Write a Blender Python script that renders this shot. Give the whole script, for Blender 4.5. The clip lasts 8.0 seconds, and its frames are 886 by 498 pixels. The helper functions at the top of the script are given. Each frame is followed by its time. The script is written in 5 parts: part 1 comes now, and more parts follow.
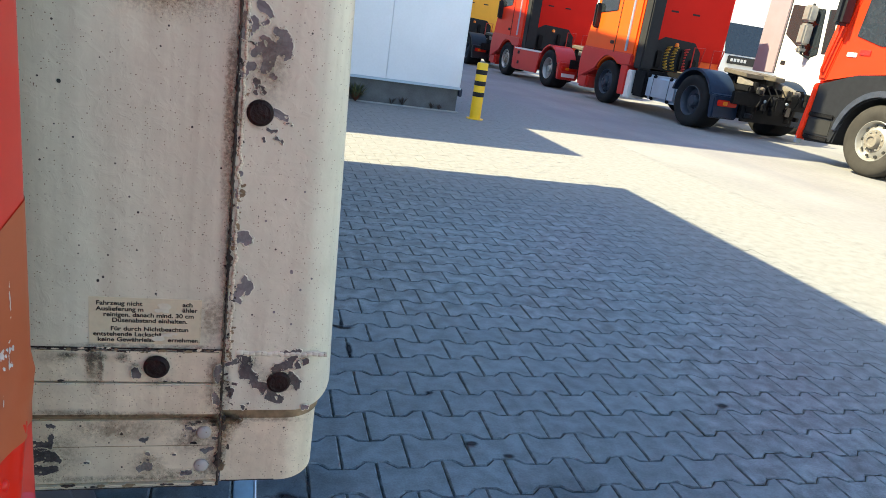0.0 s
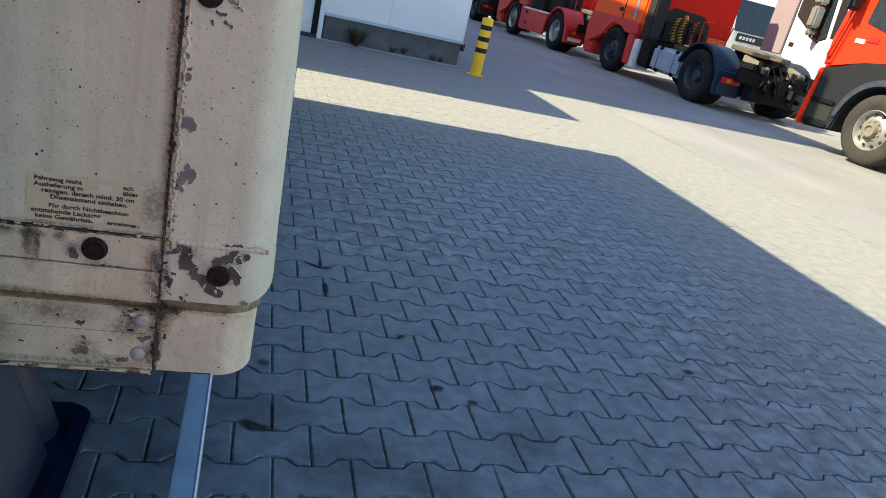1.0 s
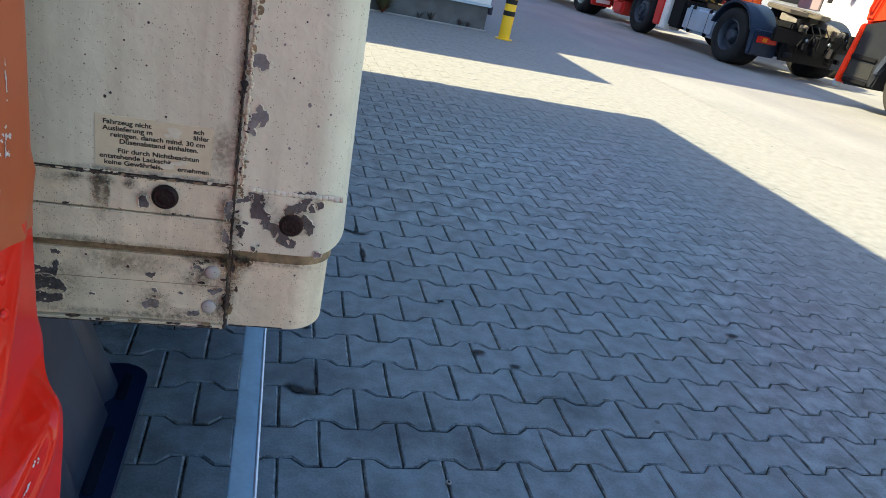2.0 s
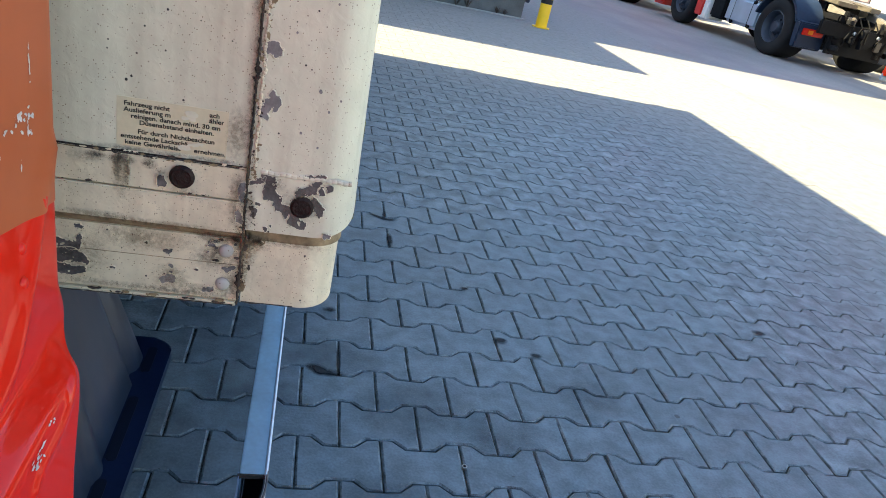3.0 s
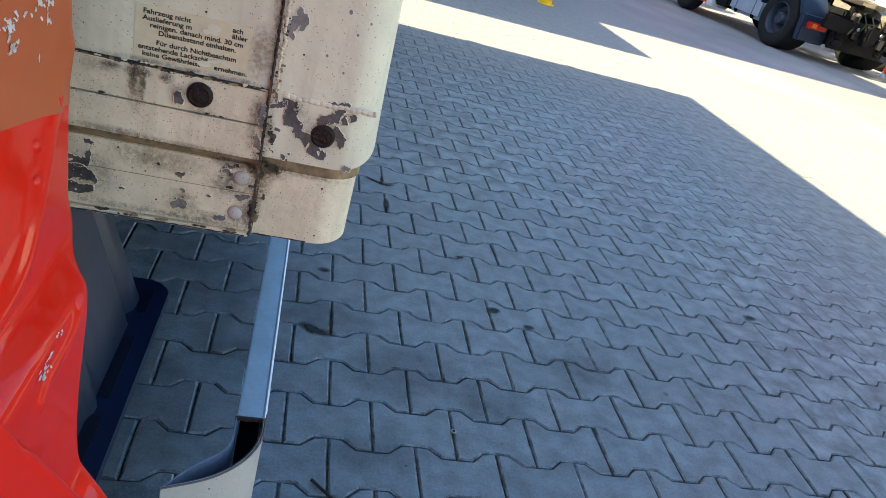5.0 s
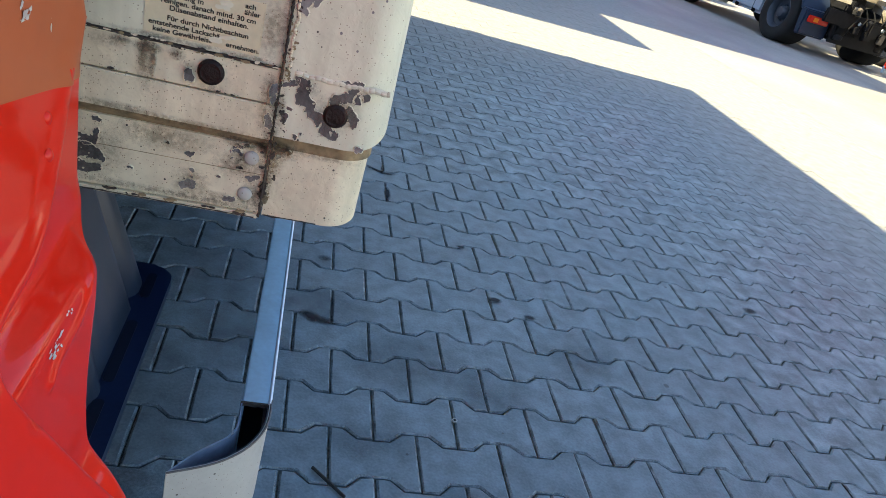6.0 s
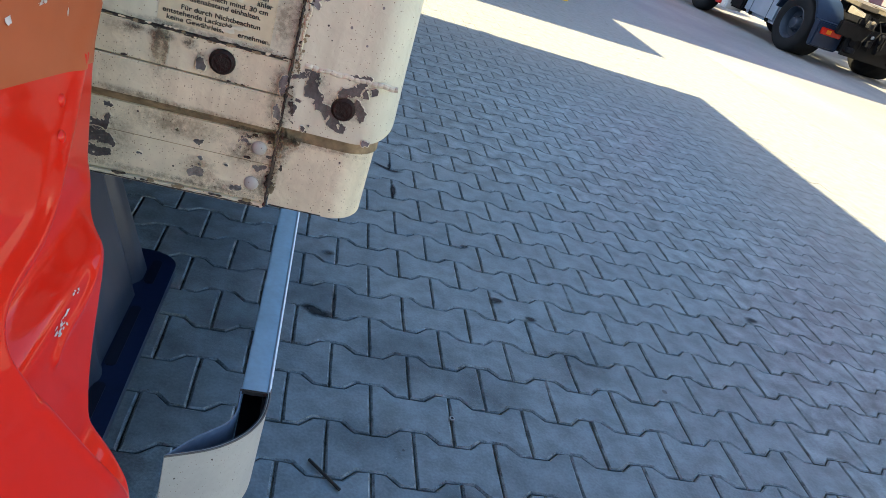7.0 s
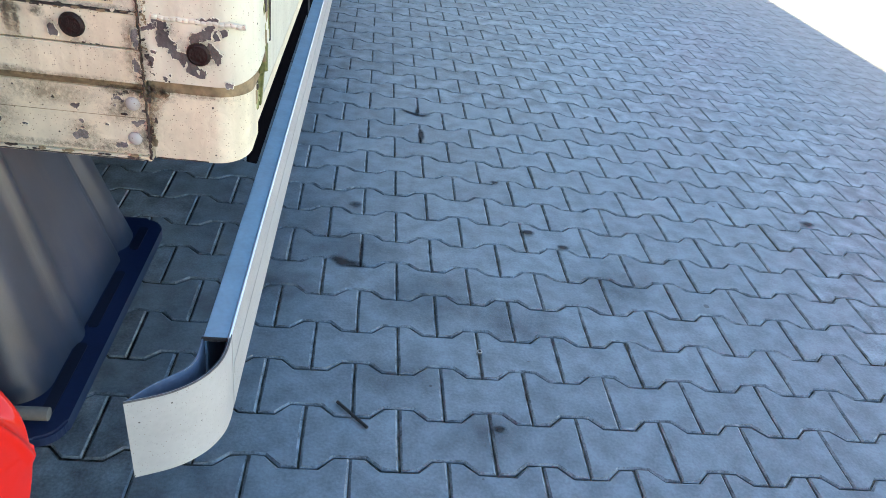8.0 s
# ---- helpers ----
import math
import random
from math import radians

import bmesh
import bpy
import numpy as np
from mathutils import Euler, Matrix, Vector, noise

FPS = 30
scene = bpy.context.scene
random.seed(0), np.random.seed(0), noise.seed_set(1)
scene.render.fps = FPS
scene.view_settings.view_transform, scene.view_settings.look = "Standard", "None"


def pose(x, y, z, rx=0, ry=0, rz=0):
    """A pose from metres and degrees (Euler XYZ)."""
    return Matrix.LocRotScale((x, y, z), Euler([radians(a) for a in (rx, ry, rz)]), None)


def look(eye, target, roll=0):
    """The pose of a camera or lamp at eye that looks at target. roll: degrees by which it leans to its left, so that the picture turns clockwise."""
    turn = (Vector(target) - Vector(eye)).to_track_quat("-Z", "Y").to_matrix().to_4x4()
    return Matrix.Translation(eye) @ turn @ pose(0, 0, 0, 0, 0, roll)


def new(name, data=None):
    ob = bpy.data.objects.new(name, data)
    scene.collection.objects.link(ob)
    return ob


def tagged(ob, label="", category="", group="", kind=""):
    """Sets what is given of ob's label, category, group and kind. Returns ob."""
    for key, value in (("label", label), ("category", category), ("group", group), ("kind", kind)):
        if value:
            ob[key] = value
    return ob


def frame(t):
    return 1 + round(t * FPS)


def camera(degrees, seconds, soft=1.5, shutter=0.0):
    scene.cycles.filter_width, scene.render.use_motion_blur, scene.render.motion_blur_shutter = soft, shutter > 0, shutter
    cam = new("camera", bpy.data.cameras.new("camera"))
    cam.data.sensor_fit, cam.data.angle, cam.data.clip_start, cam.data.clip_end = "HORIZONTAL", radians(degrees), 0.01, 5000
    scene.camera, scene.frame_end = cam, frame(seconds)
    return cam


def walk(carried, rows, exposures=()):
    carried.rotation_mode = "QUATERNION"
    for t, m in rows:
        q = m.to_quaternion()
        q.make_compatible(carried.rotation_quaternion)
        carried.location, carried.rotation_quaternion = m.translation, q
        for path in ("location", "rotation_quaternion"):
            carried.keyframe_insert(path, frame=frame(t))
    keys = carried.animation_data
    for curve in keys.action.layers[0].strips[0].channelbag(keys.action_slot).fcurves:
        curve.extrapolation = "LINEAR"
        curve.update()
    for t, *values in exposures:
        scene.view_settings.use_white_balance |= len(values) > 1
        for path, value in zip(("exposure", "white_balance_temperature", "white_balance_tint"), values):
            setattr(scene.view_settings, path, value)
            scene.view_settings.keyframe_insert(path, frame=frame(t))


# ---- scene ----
cam = camera(64.9, 8.0, soft=0.9)
PATH = [
    (0, (-0.197, -0.997, 1.233), (0.342, 0.832, 0.63), 8.6),
    (0.3, (-0.197, -0.989, 1.212), (0.327, 0.818, 0.536), 10.9),
    (0.5, (-0.191, -0.993, 1.202), (0.347, 0.797, 0.49), 11.8),
    (0.7, (-0.185, -0.982, 1.195), (0.365, 0.802, 0.477), 12.9),
    (1, (-0.158, -1.019, 1.202), (0.417, 0.761, 0.493), 13.6),
    (1.3, (-0.136, -0.986, 1.201), (0.532, 0.755, 0.48), 10.8),
    (1.5, (-0.166, -0.997, 1.188), (0.456, 0.752, 0.443), 11.3),
    (1.7, (-0.19, -0.987, 1.169), (0.357, 0.773, 0.391), 10.9),
    (2.8, (-0.179, -1.007, 1.163), (0.285, 0.746, 0.319), 15.0),
    (3, (-0.172, -1.008, 1.174), (0.256, 0.749, 0.321), 13.0),
    (3.2, (-0.178, -1.004, 1.176), (0.262, 0.751, 0.324), 12.9),
    (3.5, (-0.201, -0.999, 1.155), (0.201, 0.764, 0.3), 14.0),
    (4, (-0.19, -0.999, 1.151), (0.289, 0.746, 0.3), 15.9),
    (4.2, (-0.188, -1.001, 1.155), (0.289, 0.747, 0.308), 15.3),
    (4.5, (-0.197, -0.998, 1.147), (0.287, 0.75, 0.302), 15.9),
    (4.8, (-0.191, -1.007, 1.146), (0.26, 0.734, 0.272), 16.5),
    (5, (-0.189, -1.002, 1.134), (0.279, 0.718, 0.228), 16.8),
    (6.5, (-0.201, -0.996, 1.121), (0.275, 0.711, 0.194), 18.2),
    (7, (-0.197, -1.004, 1.122), (0.271, 0.704, 0.193), 19.4),
    (7.2, (-0.175, -1.015, 1.136), (0.278, 0.698, 0.208), 17.5),
    (7.3, (-0.162, -1.016, 1.151), (0.281, 0.708, 0.239), 15.6),
    (7.5, (-0.123, -1.022, 1.167), (0.282, 0.718, 0.268), 10.9),
    (7.7, (-0.085, -1.041, 1.167), (0.251, 0.668, 0.183), 9.0),
    (8, (-0.035, -1.033, 1.146), (0.231, 0.61, 0.037), 9.8),
]
EXPOSURES = [(t, stops, kelvin, 2) for t, stops, kelvin in ((0.0, 2.57, 5900), (0.5, 2.20, 5800), (1.7, 2.31, 5800), (2.8, 2.97, 6150), (3.5, 2.97, 6250), (5.0, 2.89, 6200), (7.0, 2.89, 6250), (7.5, 2.87, 6250), (7.7, 2.98, 6300), (8.0, 3.65, 6450))]
walk(cam, [(t, look(eye, target, roll)) for t, eye, target, roll in PATH], EXPOSURES)

# ---- daylight ----
SUN_TO = Vector((-1.0, 0.03, 1.06)).normalized()
world = bpy.data.worlds.new("sky")
scene.world = world
world.use_nodes = True
sky = world.node_tree.nodes.new("ShaderNodeTexSky")
sky.sky_type, sky.sun_disc = "NISHITA", False
sky.sun_elevation = math.asin(SUN_TO.z)
sky.sun_rotation = math.atan2(SUN_TO.x, SUN_TO.y)
backing = world.node_tree.nodes["Background"]
world.node_tree.links.new(sky.outputs[0], backing.inputs[0])
backing.inputs[1].default_value = 0.065
sun = new("sun", bpy.data.lights.new("sun", "SUN"))
sun.data.energy, sun.data.angle, sun.data.color = 2.85, radians(0.5), (1.0, 0.8, 0.48)
sun.matrix_world = look((-20, 0, 22), Vector((-20, 0, 22)) - SUN_TO)


# ---- materials ----
def material(name, colour, rough=0.6, metal=0.0, spread=0.15, scale=12.0, fine=140.0, bump=0.15, coat=0.0, per="", speck=0.0, tint=None, patch=0.5, streak=0.0, world=False, width=0.2, relief=0.0, stains=0.0, spec=0.5, dust_lift=None, flecks=False, spots=0.0):
    """Principled surface whose colour wanders at two scales; speck: share of small dark specks; per: random per object or island."""
    m = bpy.data.materials.new(name)
    m.use_nodes = True
    t = m.node_tree
    b = t.nodes["Principled BSDF"]
    N, L = t.nodes.new, t.links.new
    co = N("ShaderNodeTexCoord")
    big, small = N("ShaderNodeTexNoise"), N("ShaderNodeTexNoise")
    for n, s in ((big, scale), (small, fine)):
        n.inputs["Scale"].default_value, n.inputs["Detail"].default_value = s, 5
        L(N("ShaderNodeNewGeometry").outputs["Position"] if world else co.outputs["Object"], n.inputs["Vector"])
    ramp = N("ShaderNodeValToRGB")
    low, high = tuple(max(0, c * (1 - spread)) for c in colour), tuple(min(1, c * (1 + spread)) for c in colour)
    if tint:
        low = tint
    ramp.color_ramp.elements[0].color, ramp.color_ramp.elements[1].color = (*low, 1), (*high, 1)
    ramp.color_ramp.elements[0].position, ramp.color_ramp.elements[1].position = patch - width, patch + width
    mixed = N("ShaderNodeMath")
    mixed.operation = "MULTIPLY_ADD"
    L(small.outputs["Fac"], mixed.inputs[0])
    mixed.inputs[1].default_value = 0.35
    half = N("ShaderNodeMath")
    half.operation = "MULTIPLY"
    L(big.outputs["Fac"], half.inputs[0])
    half.inputs[1].default_value = 0.65
    L(half.outputs[0], mixed.inputs[2])
    L(mixed.outputs[0], ramp.inputs["Fac"])
    out = ramp.outputs["Color"]
    if per:
        src = N("ShaderNodeObjectInfo").outputs["Random"] if per == "object" else N("ShaderNodeNewGeometry").outputs["Random Per Island"]
        vary = N("ShaderNodeMapRange")
        vary.inputs["To Min"].default_value, vary.inputs["To Max"].default_value = 0.91, 1.08
        L(src, vary.inputs["Value"])
        hsv = N("ShaderNodeHueSaturation")
        L(vary.outputs[0], hsv.inputs["Value"])
        L(out, hsv.inputs["Color"])
        out = hsv.outputs["Color"]
    if dust_lift:
        # pale lane dust thinning towards the bay; the sunlit strip's brightness is painted in
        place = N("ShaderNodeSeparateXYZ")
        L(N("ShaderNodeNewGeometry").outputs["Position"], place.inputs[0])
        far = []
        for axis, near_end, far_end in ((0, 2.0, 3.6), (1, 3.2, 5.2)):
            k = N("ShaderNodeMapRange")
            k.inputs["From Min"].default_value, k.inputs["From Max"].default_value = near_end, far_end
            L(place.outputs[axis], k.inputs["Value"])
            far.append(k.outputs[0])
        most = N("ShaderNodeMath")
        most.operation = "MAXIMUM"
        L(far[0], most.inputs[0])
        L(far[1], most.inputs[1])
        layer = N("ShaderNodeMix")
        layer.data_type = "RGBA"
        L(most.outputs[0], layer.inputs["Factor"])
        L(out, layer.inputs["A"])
        layer.inputs["B"].default_value = (*dust_lift, 1)
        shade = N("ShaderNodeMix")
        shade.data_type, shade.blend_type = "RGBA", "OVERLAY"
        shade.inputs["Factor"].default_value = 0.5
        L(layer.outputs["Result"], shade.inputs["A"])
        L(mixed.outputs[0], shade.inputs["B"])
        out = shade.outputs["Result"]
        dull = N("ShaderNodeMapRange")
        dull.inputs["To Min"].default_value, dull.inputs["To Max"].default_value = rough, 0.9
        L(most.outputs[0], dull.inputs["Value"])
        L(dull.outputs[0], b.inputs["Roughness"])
    if streak:
        stretch = N("ShaderNodeMapping")
        stretch.inputs["Scale"].default_value = (70, 70, 2.2)
        L(co.outputs["Object"], stretch.inputs["Vector"])
        runs = N("ShaderNodeTexNoise")
        runs.inputs["Scale"].default_value, runs.inputs["Detail"].default_value = 1.0, 6
        L(stretch.outputs[0], runs.inputs["Vector"])
        cut = N("ShaderNodeMapRange")
        cut.inputs["From Min"].default_value, cut.inputs["From Max"].default_value, cut.inputs["To Max"].default_value = 0.45, 0.8, streak
        L(runs.outputs["Fac"], cut.inputs["Value"])
        blend = N("ShaderNodeMath")
        blend.operation = "MULTIPLY"
        L(cut.outputs[0], blend.inputs[0])
        L(big.outputs["Fac"], blend.inputs[1])
        dirty = N("ShaderNodeMix")
        dirty.data_type = "RGBA"
        L(blend.outputs[0], dirty.inputs["Factor"])
        L(out, dirty.inputs["A"])
        dirty.inputs["B"].default_value = (0.2, 0.13, 0.07, 1)
        out = dirty.outputs["Result"]
    def masked(colour, factor):
        mix = N("ShaderNodeMix")
        mix.data_type = "RGBA"
        L(factor, mix.inputs["Factor"])
        L(out, mix.inputs["A"])
        mix.inputs["B"].default_value = (*colour, 1)
        return mix.outputs["Result"]

    if stains:
        # soft grimy clouds broken up by fine grain
        cloud, grain = N("ShaderNodeTexNoise"), N("ShaderNodeTexNoise")
        for n, q, d in ((cloud, 38, 6), (grain, 420, 3)):
            n.inputs["Scale"].default_value, n.inputs["Detail"].default_value = q, d
            L(co.outputs["Object"], n.inputs["Vector"])
        both = N("ShaderNodeMath")
        both.operation = "MULTIPLY"
        L(cloud.outputs["Fac"], both.inputs[0])
        L(grain.outputs["Fac"], both.inputs[1])
        cut = N("ShaderNodeMapRange")
        cut.inputs["From Min"].default_value, cut.inputs["From Max"].default_value, cut.inputs["To Max"].default_value = 0.3, 0.42, stains
        L(both.outputs[0], cut.inputs["Value"])
        out = masked((0.13, 0.1, 0.065), cut.outputs[0])
    sets = ((70, 0.035, 0.02, 0.055, (0.34, 0.35, 0.36)), (11, 0.09, 0.03, 0.11, (0.055, 0.065, 0.072)), (26, 0.06, 0.03, 0.09, (0.07, 0.08, 0.088))) if flecks else ()
    for cells, share, low_r, high_r, dark in sets or (((620, speck, 0.12, 0.3, (0.17, 0.11, 0.07)), (210, speck * 0.35, 0.06, 0.2, (0.04, 0.03, 0.025)), (95, spots, 0.03, 0.13, (0.07, 0.055, 0.045))) if speck else ()):
        vor = N("ShaderNodeTexVoronoi")
        vor.inputs["Scale"].default_value = cells
        L(N("ShaderNodeNewGeometry").outputs["Position"] if world else co.outputs["Object"], vor.inputs["Vector"])
        sep = N("ShaderNodeSeparateColor")
        L(vor.outputs["Color"], sep.inputs[0])
        size = N("ShaderNodeMapRange")
        size.inputs["From Min"].default_value, size.inputs["From Max"].default_value = 1 - share, 1.0
        size.inputs["To Min"].default_value, size.inputs["To Max"].default_value = low_r, high_r
        L(sep.outputs[0], size.inputs["Value"])
        gate = N("ShaderNodeMath")
        gate.operation = "GREATER_THAN"
        L(sep.outputs[0], gate.inputs[0])
        gate.inputs[1].default_value = 1 - share
        less = N("ShaderNodeMath")
        less.operation = "LESS_THAN"
        L(vor.outputs["Distance"], less.inputs[0])
        L(size.outputs[0], less.inputs[1])
        both = N("ShaderNodeMath")
        both.operation = "MULTIPLY"
        L(gate.outputs[0], both.inputs[0])
        L(less.outputs[0], both.inputs[1])
        out = masked(dark, both.outputs[0])
    L(out, b.inputs["Base Color"])
    b.inputs["Roughness"].default_value, b.inputs["Metallic"].default_value = rough, metal
    if coat:
        b.inputs["Coat Weight"].default_value, b.inputs["Coat Roughness"].default_value = coat, 0.04
    if bump:
        bp = N("ShaderNodeBump")
        bp.inputs["Strength"].default_value, bp.inputs["Distance"].default_value = bump, 0.003
        L(mixed.outputs[0], bp.inputs["Height"])
        L(bp.outputs[0], b.inputs["Normal"])
        if relief:
            # lumps and runs of thick brushed paint, in patches
            lumps = N("ShaderNodeTexNoise")
            lumps.inputs["Scale"].default_value, lumps.inputs["Detail"].default_value, lumps.inputs["Distortion"].default_value = 95, 4, 0.6
            L(co.outputs["Object"], lumps.inputs["Vector"])
            raised = N("ShaderNodeMath")
            raised.operation = "POWER"
            L(lumps.outputs["Fac"], raised.inputs[0])
            raised.inputs[1].default_value = 3.0
            b2 = N("ShaderNodeBump")
            b2.inputs["Strength"].default_value, b2.inputs["Distance"].default_value = relief, 0.008
            L(raised.outputs[0], b2.inputs["Height"])
            L(bp.outputs[0], b2.inputs["Normal"])
            L(b2.outputs[0], b.inputs["Normal"])
    b.inputs["Specular IOR Level"].default_value = spec
    return m


stone_mat = material("grey_concrete_stone", (0.13, 0.164, 0.184), 0.48, spread=0.28, scale=17, fine=150, bump=0.7, per="object", world=True, width=0.13, flecks=True)
stone_far_mat = material("grey_concrete_stones", (0.135, 0.168, 0.187), 0.5, spread=0.4, scale=14, fine=170, bump=0.55, per="island", world=True, width=0.14, flecks=True, dust_lift=(0.225, 0.223, 0.216))
worn_edge = material("worn_stone_edge", (0.148, 0.178, 0.194), 0.7, spread=0.6, scale=30, fine=300, bump=1.0, world=True, width=0.12)
joint_mat = material("joint_sand", (0.06, 0.06, 0.052), 0.95, spread=0.8, scale=45, fine=500, bump=0.8, tint=(0.014, 0.02, 0.012), width=0.08)
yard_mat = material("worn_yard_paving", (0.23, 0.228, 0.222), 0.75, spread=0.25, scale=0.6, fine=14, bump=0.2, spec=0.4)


def trodden(m, colour, amount):
    """Long soft wheel tracks along the lane, laid over a surface."""
    t = m.node_tree
    N, L, b = t.nodes.new, t.links.new, t.nodes["Principled BSDF"]
    below = b.inputs["Base Color"].links[0].from_socket
    turn, tracks, cut, mix = N("ShaderNodeMapping"), N("ShaderNodeTexNoise"), N("ShaderNodeMapRange"), N("ShaderNodeMix")
    turn.inputs["Rotation"].default_value, turn.inputs["Scale"].default_value = (0, 0, radians(-4)), (1.3, 0.09, 1)
    tracks.inputs["Scale"].default_value, tracks.inputs["Detail"].default_value = 1.0, 4
    cut.inputs["From Min"].default_value, cut.inputs["From Max"].default_value, cut.inputs["To Max"].default_value = 0.42, 0.68, amount
    mix.data_type = "RGBA"
    L(N("ShaderNodeNewGeometry").outputs["Position"], turn.inputs["Vector"])
    L(turn.outputs[0], tracks.inputs["Vector"])
    L(tracks.outputs["Fac"], cut.inputs["Value"])
    L(cut.outputs[0], mix.inputs["Factor"])
    L(below, mix.inputs["A"])
    mix.inputs["B"].default_value = (*colour, 1)
    L(mix.outputs["Result"], b.inputs["Base Color"])


trodden(yard_mat, (0.175, 0.172, 0.19), 0.6)
cream = material("aged_cream_paint", (0.672, 0.65, 0.5), 0.42, spread=0.1, scale=14, fine=70, bump=0.15, speck=0.2, coat=0.15, streak=0.55, relief=0.12, spots=0.02)
cream_low = material("grimy_cream_paint", (0.7, 0.625, 0.452), 0.5, spread=0.16, scale=22, fine=90, bump=0.32, speck=0.28, streak=0.42, relief=0.16, stains=0.13, spots=0.09)
white_rail = material("white_rail_paint", (0.45, 0.437, 0.4), 0.4, spread=0.1, speck=0.16, spots=0.13)
dark_primer = material("dark_bare_metal", (0.1, 0.09, 0.086), 0.6, spread=0.4, scale=80, fine=300, bump=0.6)
primer = material("bare_grey_primer", (0.2, 0.188, 0.182), 0.7, spread=0.35, scale=60, fine=300, bump=0.6)
grime = material("black_brown_grime", (0.05, 0.038, 0.03), 0.9, spread=0.6, scale=60, fine=300, bump=0.9)
brown_dirt = material("brown_dirt", (0.24, 0.18, 0.1), 0.85, spread=0.6, scale=60, fine=200, bump=0.3)
rust = material("dark_rust", (0.016, 0.008, 0.007), 0.5, spread=0.5, scale=120, fine=500, bump=0.9, spec=0.25)
pale_moss = material("pale_lichen", (0.36, 0.34, 0.15), 0.9, spread=0.5, scale=80, fine=260, bump=0.9)
moss = material("moss_green_edge", (0.17, 0.17, 0.055), 0.9, spread=0.6, scale=60, fine=240, bump=0.9)
steel = material("galvanised_steel", (0.45, 0.62, 0.74), 0.28, metal=0.35, spread=0.16, scale=25, fine=160, bump=0.06)
pitch = material("pitch_black_matte", (0.003, 0.003, 0.004), 0.9, spread=0.3, spec=0.0)
dark_steel = material("dark_chassis_steel", (0.008, 0.008, 0.009), 0.6, spread=0.5, scale=14, spec=0.12)
black_plastic = material("black_moulded_plastic", (0.03, 0.037, 0.056), 0.4, spread=0.5, scale=9, fine=900, bump=0.1, width=0.12, tint=(0.026, 0.031, 0.044), streak=0.25, spec=0.6)
dull_steel = material("dull_inner_steel", (0.2, 0.25, 0.34), 0.4, metal=0.2, spread=0.3, scale=30)
# inside of the hollow rail, its shade put into the colour
rail_shade = material("shaded_rail_inside", (0.05, 0.06, 0.08), 0.5, spread=0.4, scale=30)
edge_glint = material("painted_edge_glint", (0.72, 0.76, 0.8), 0.3, metal=0.3, spread=0.1, scale=40)
flange_mat = material("dark_blue_plastic", (0.01, 0.019, 0.055), 0.4, spread=0.3)
slot_mat = material("shadowed_navy_plastic", (0.006, 0.009, 0.022), 0.5, spread=0.3)
slate_plastic = material("slate_grey_plastic", (0.014, 0.024, 0.046), 0.45, spread=0.2, spec=0.22)
grey_plastic = material("dark_grey_plastic", (0.017, 0.018, 0.021), 0.45, spread=0.25, spec=0.3)
rubber = material("tyre_rubber", (0.013, 0.013, 0.014), 0.85, spread=0.25, scale=6, spec=0.2)
dusty_rubber = material("dusty_tyre_rubber", (0.04, 0.037, 0.033), 0.9, spread=0.25, scale=6, spec=0.2)
alloy = material("polished_alloy_rim", (0.34, 0.33, 0.31), 0.35, metal=0.5, spread=0.15)
grey_rim = material("grey_painted_rim", (0.03, 0.04, 0.06), 0.5, metal=0.3)
red = material("glossy_red_paint", (0.61, 0.012, 0.003), 0.4, spread=0.05, scale=3, bump=0.0, coat=0.55, spec=0.05)
hub_tan = material("dusty_tan_hub", (0.17, 0.152, 0.125), 0.6, spread=0.3, scale=12)
# lorry reds: light painted in, orange for sunlit sides, deeper for shaded panels
rear_shade_red = material("rear_wall_shade_red", (0.56, 0.01, 0.005), 0.6, spread=0.08, scale=2, bump=0.0, spec=0.12)
sunlit_orange = material("sunlit_orange_paint", (0.78, 0.095, 0.006), 0.4, spread=0.05, scale=2, bump=0.0, coat=0.1, spec=0.2)
panel_shade_red = material("panel_shade_red_paint", (0.5, 0.026, 0.02), 0.35, spread=0.08, scale=2, bump=0.0, coat=0.15, spec=0.35)
orange_red = material("orange_red_paint", (0.66, 0.035, 0.008), 0.4, spread=0.05, scale=2, bump=0.0, coat=0.1, spec=0.2)
yellow = material("yellow_paint", (0.8, 0.38, 0.006), 0.4, spread=0.06, scale=3, bump=0.02)
sign_yellow = material("bollard_yellow", (0.85, 0.52, 0.006), 0.5, spread=0.08, scale=8, bump=0.05)
sign_black = material("bollard_black", (0.014, 0.014, 0.014), 0.85, spread=0.2)
white_paint = material("white_truck_paint", (0.7, 0.69, 0.67), 0.35, spread=0.05, scale=2, bump=0.0, coat=0.4)
mauve = material("dusty_mauve_panel", (0.27, 0.215, 0.235), 0.5, spread=0.08, scale=3)
silver = material("aluminium_tank", (0.38, 0.45, 0.54), 0.35, metal=0.6, spread=0.12, scale=4)
clad = material("white_metal_cladding", (0.84, 0.86, 0.88), 0.5, spread=0.05, scale=1.5, fine=40, bump=0.04)
clad_trim = material("pale_blue_trim", (0.5, 0.6, 0.68), 0.5, spread=0.08)
plinth_mat = material("grey_concrete_plinth", (0.12, 0.125, 0.125), 0.9, spread=0.3, scale=5, fine=90, bump=0.4)
pale_edge = material("pale_concrete_edging", (0.38, 0.38, 0.36), 0.9, spread=0.2, scale=8)
glass = material("dark_window_glass", (0.02, 0.025, 0.03), 0.06, spread=0.2, bump=0.0, coat=0.5)
lamp_red = material("red_lamp_lens", (0.55, 0.02, 0.01), 0.2, spread=0.1, bump=0.0, coat=0.6)
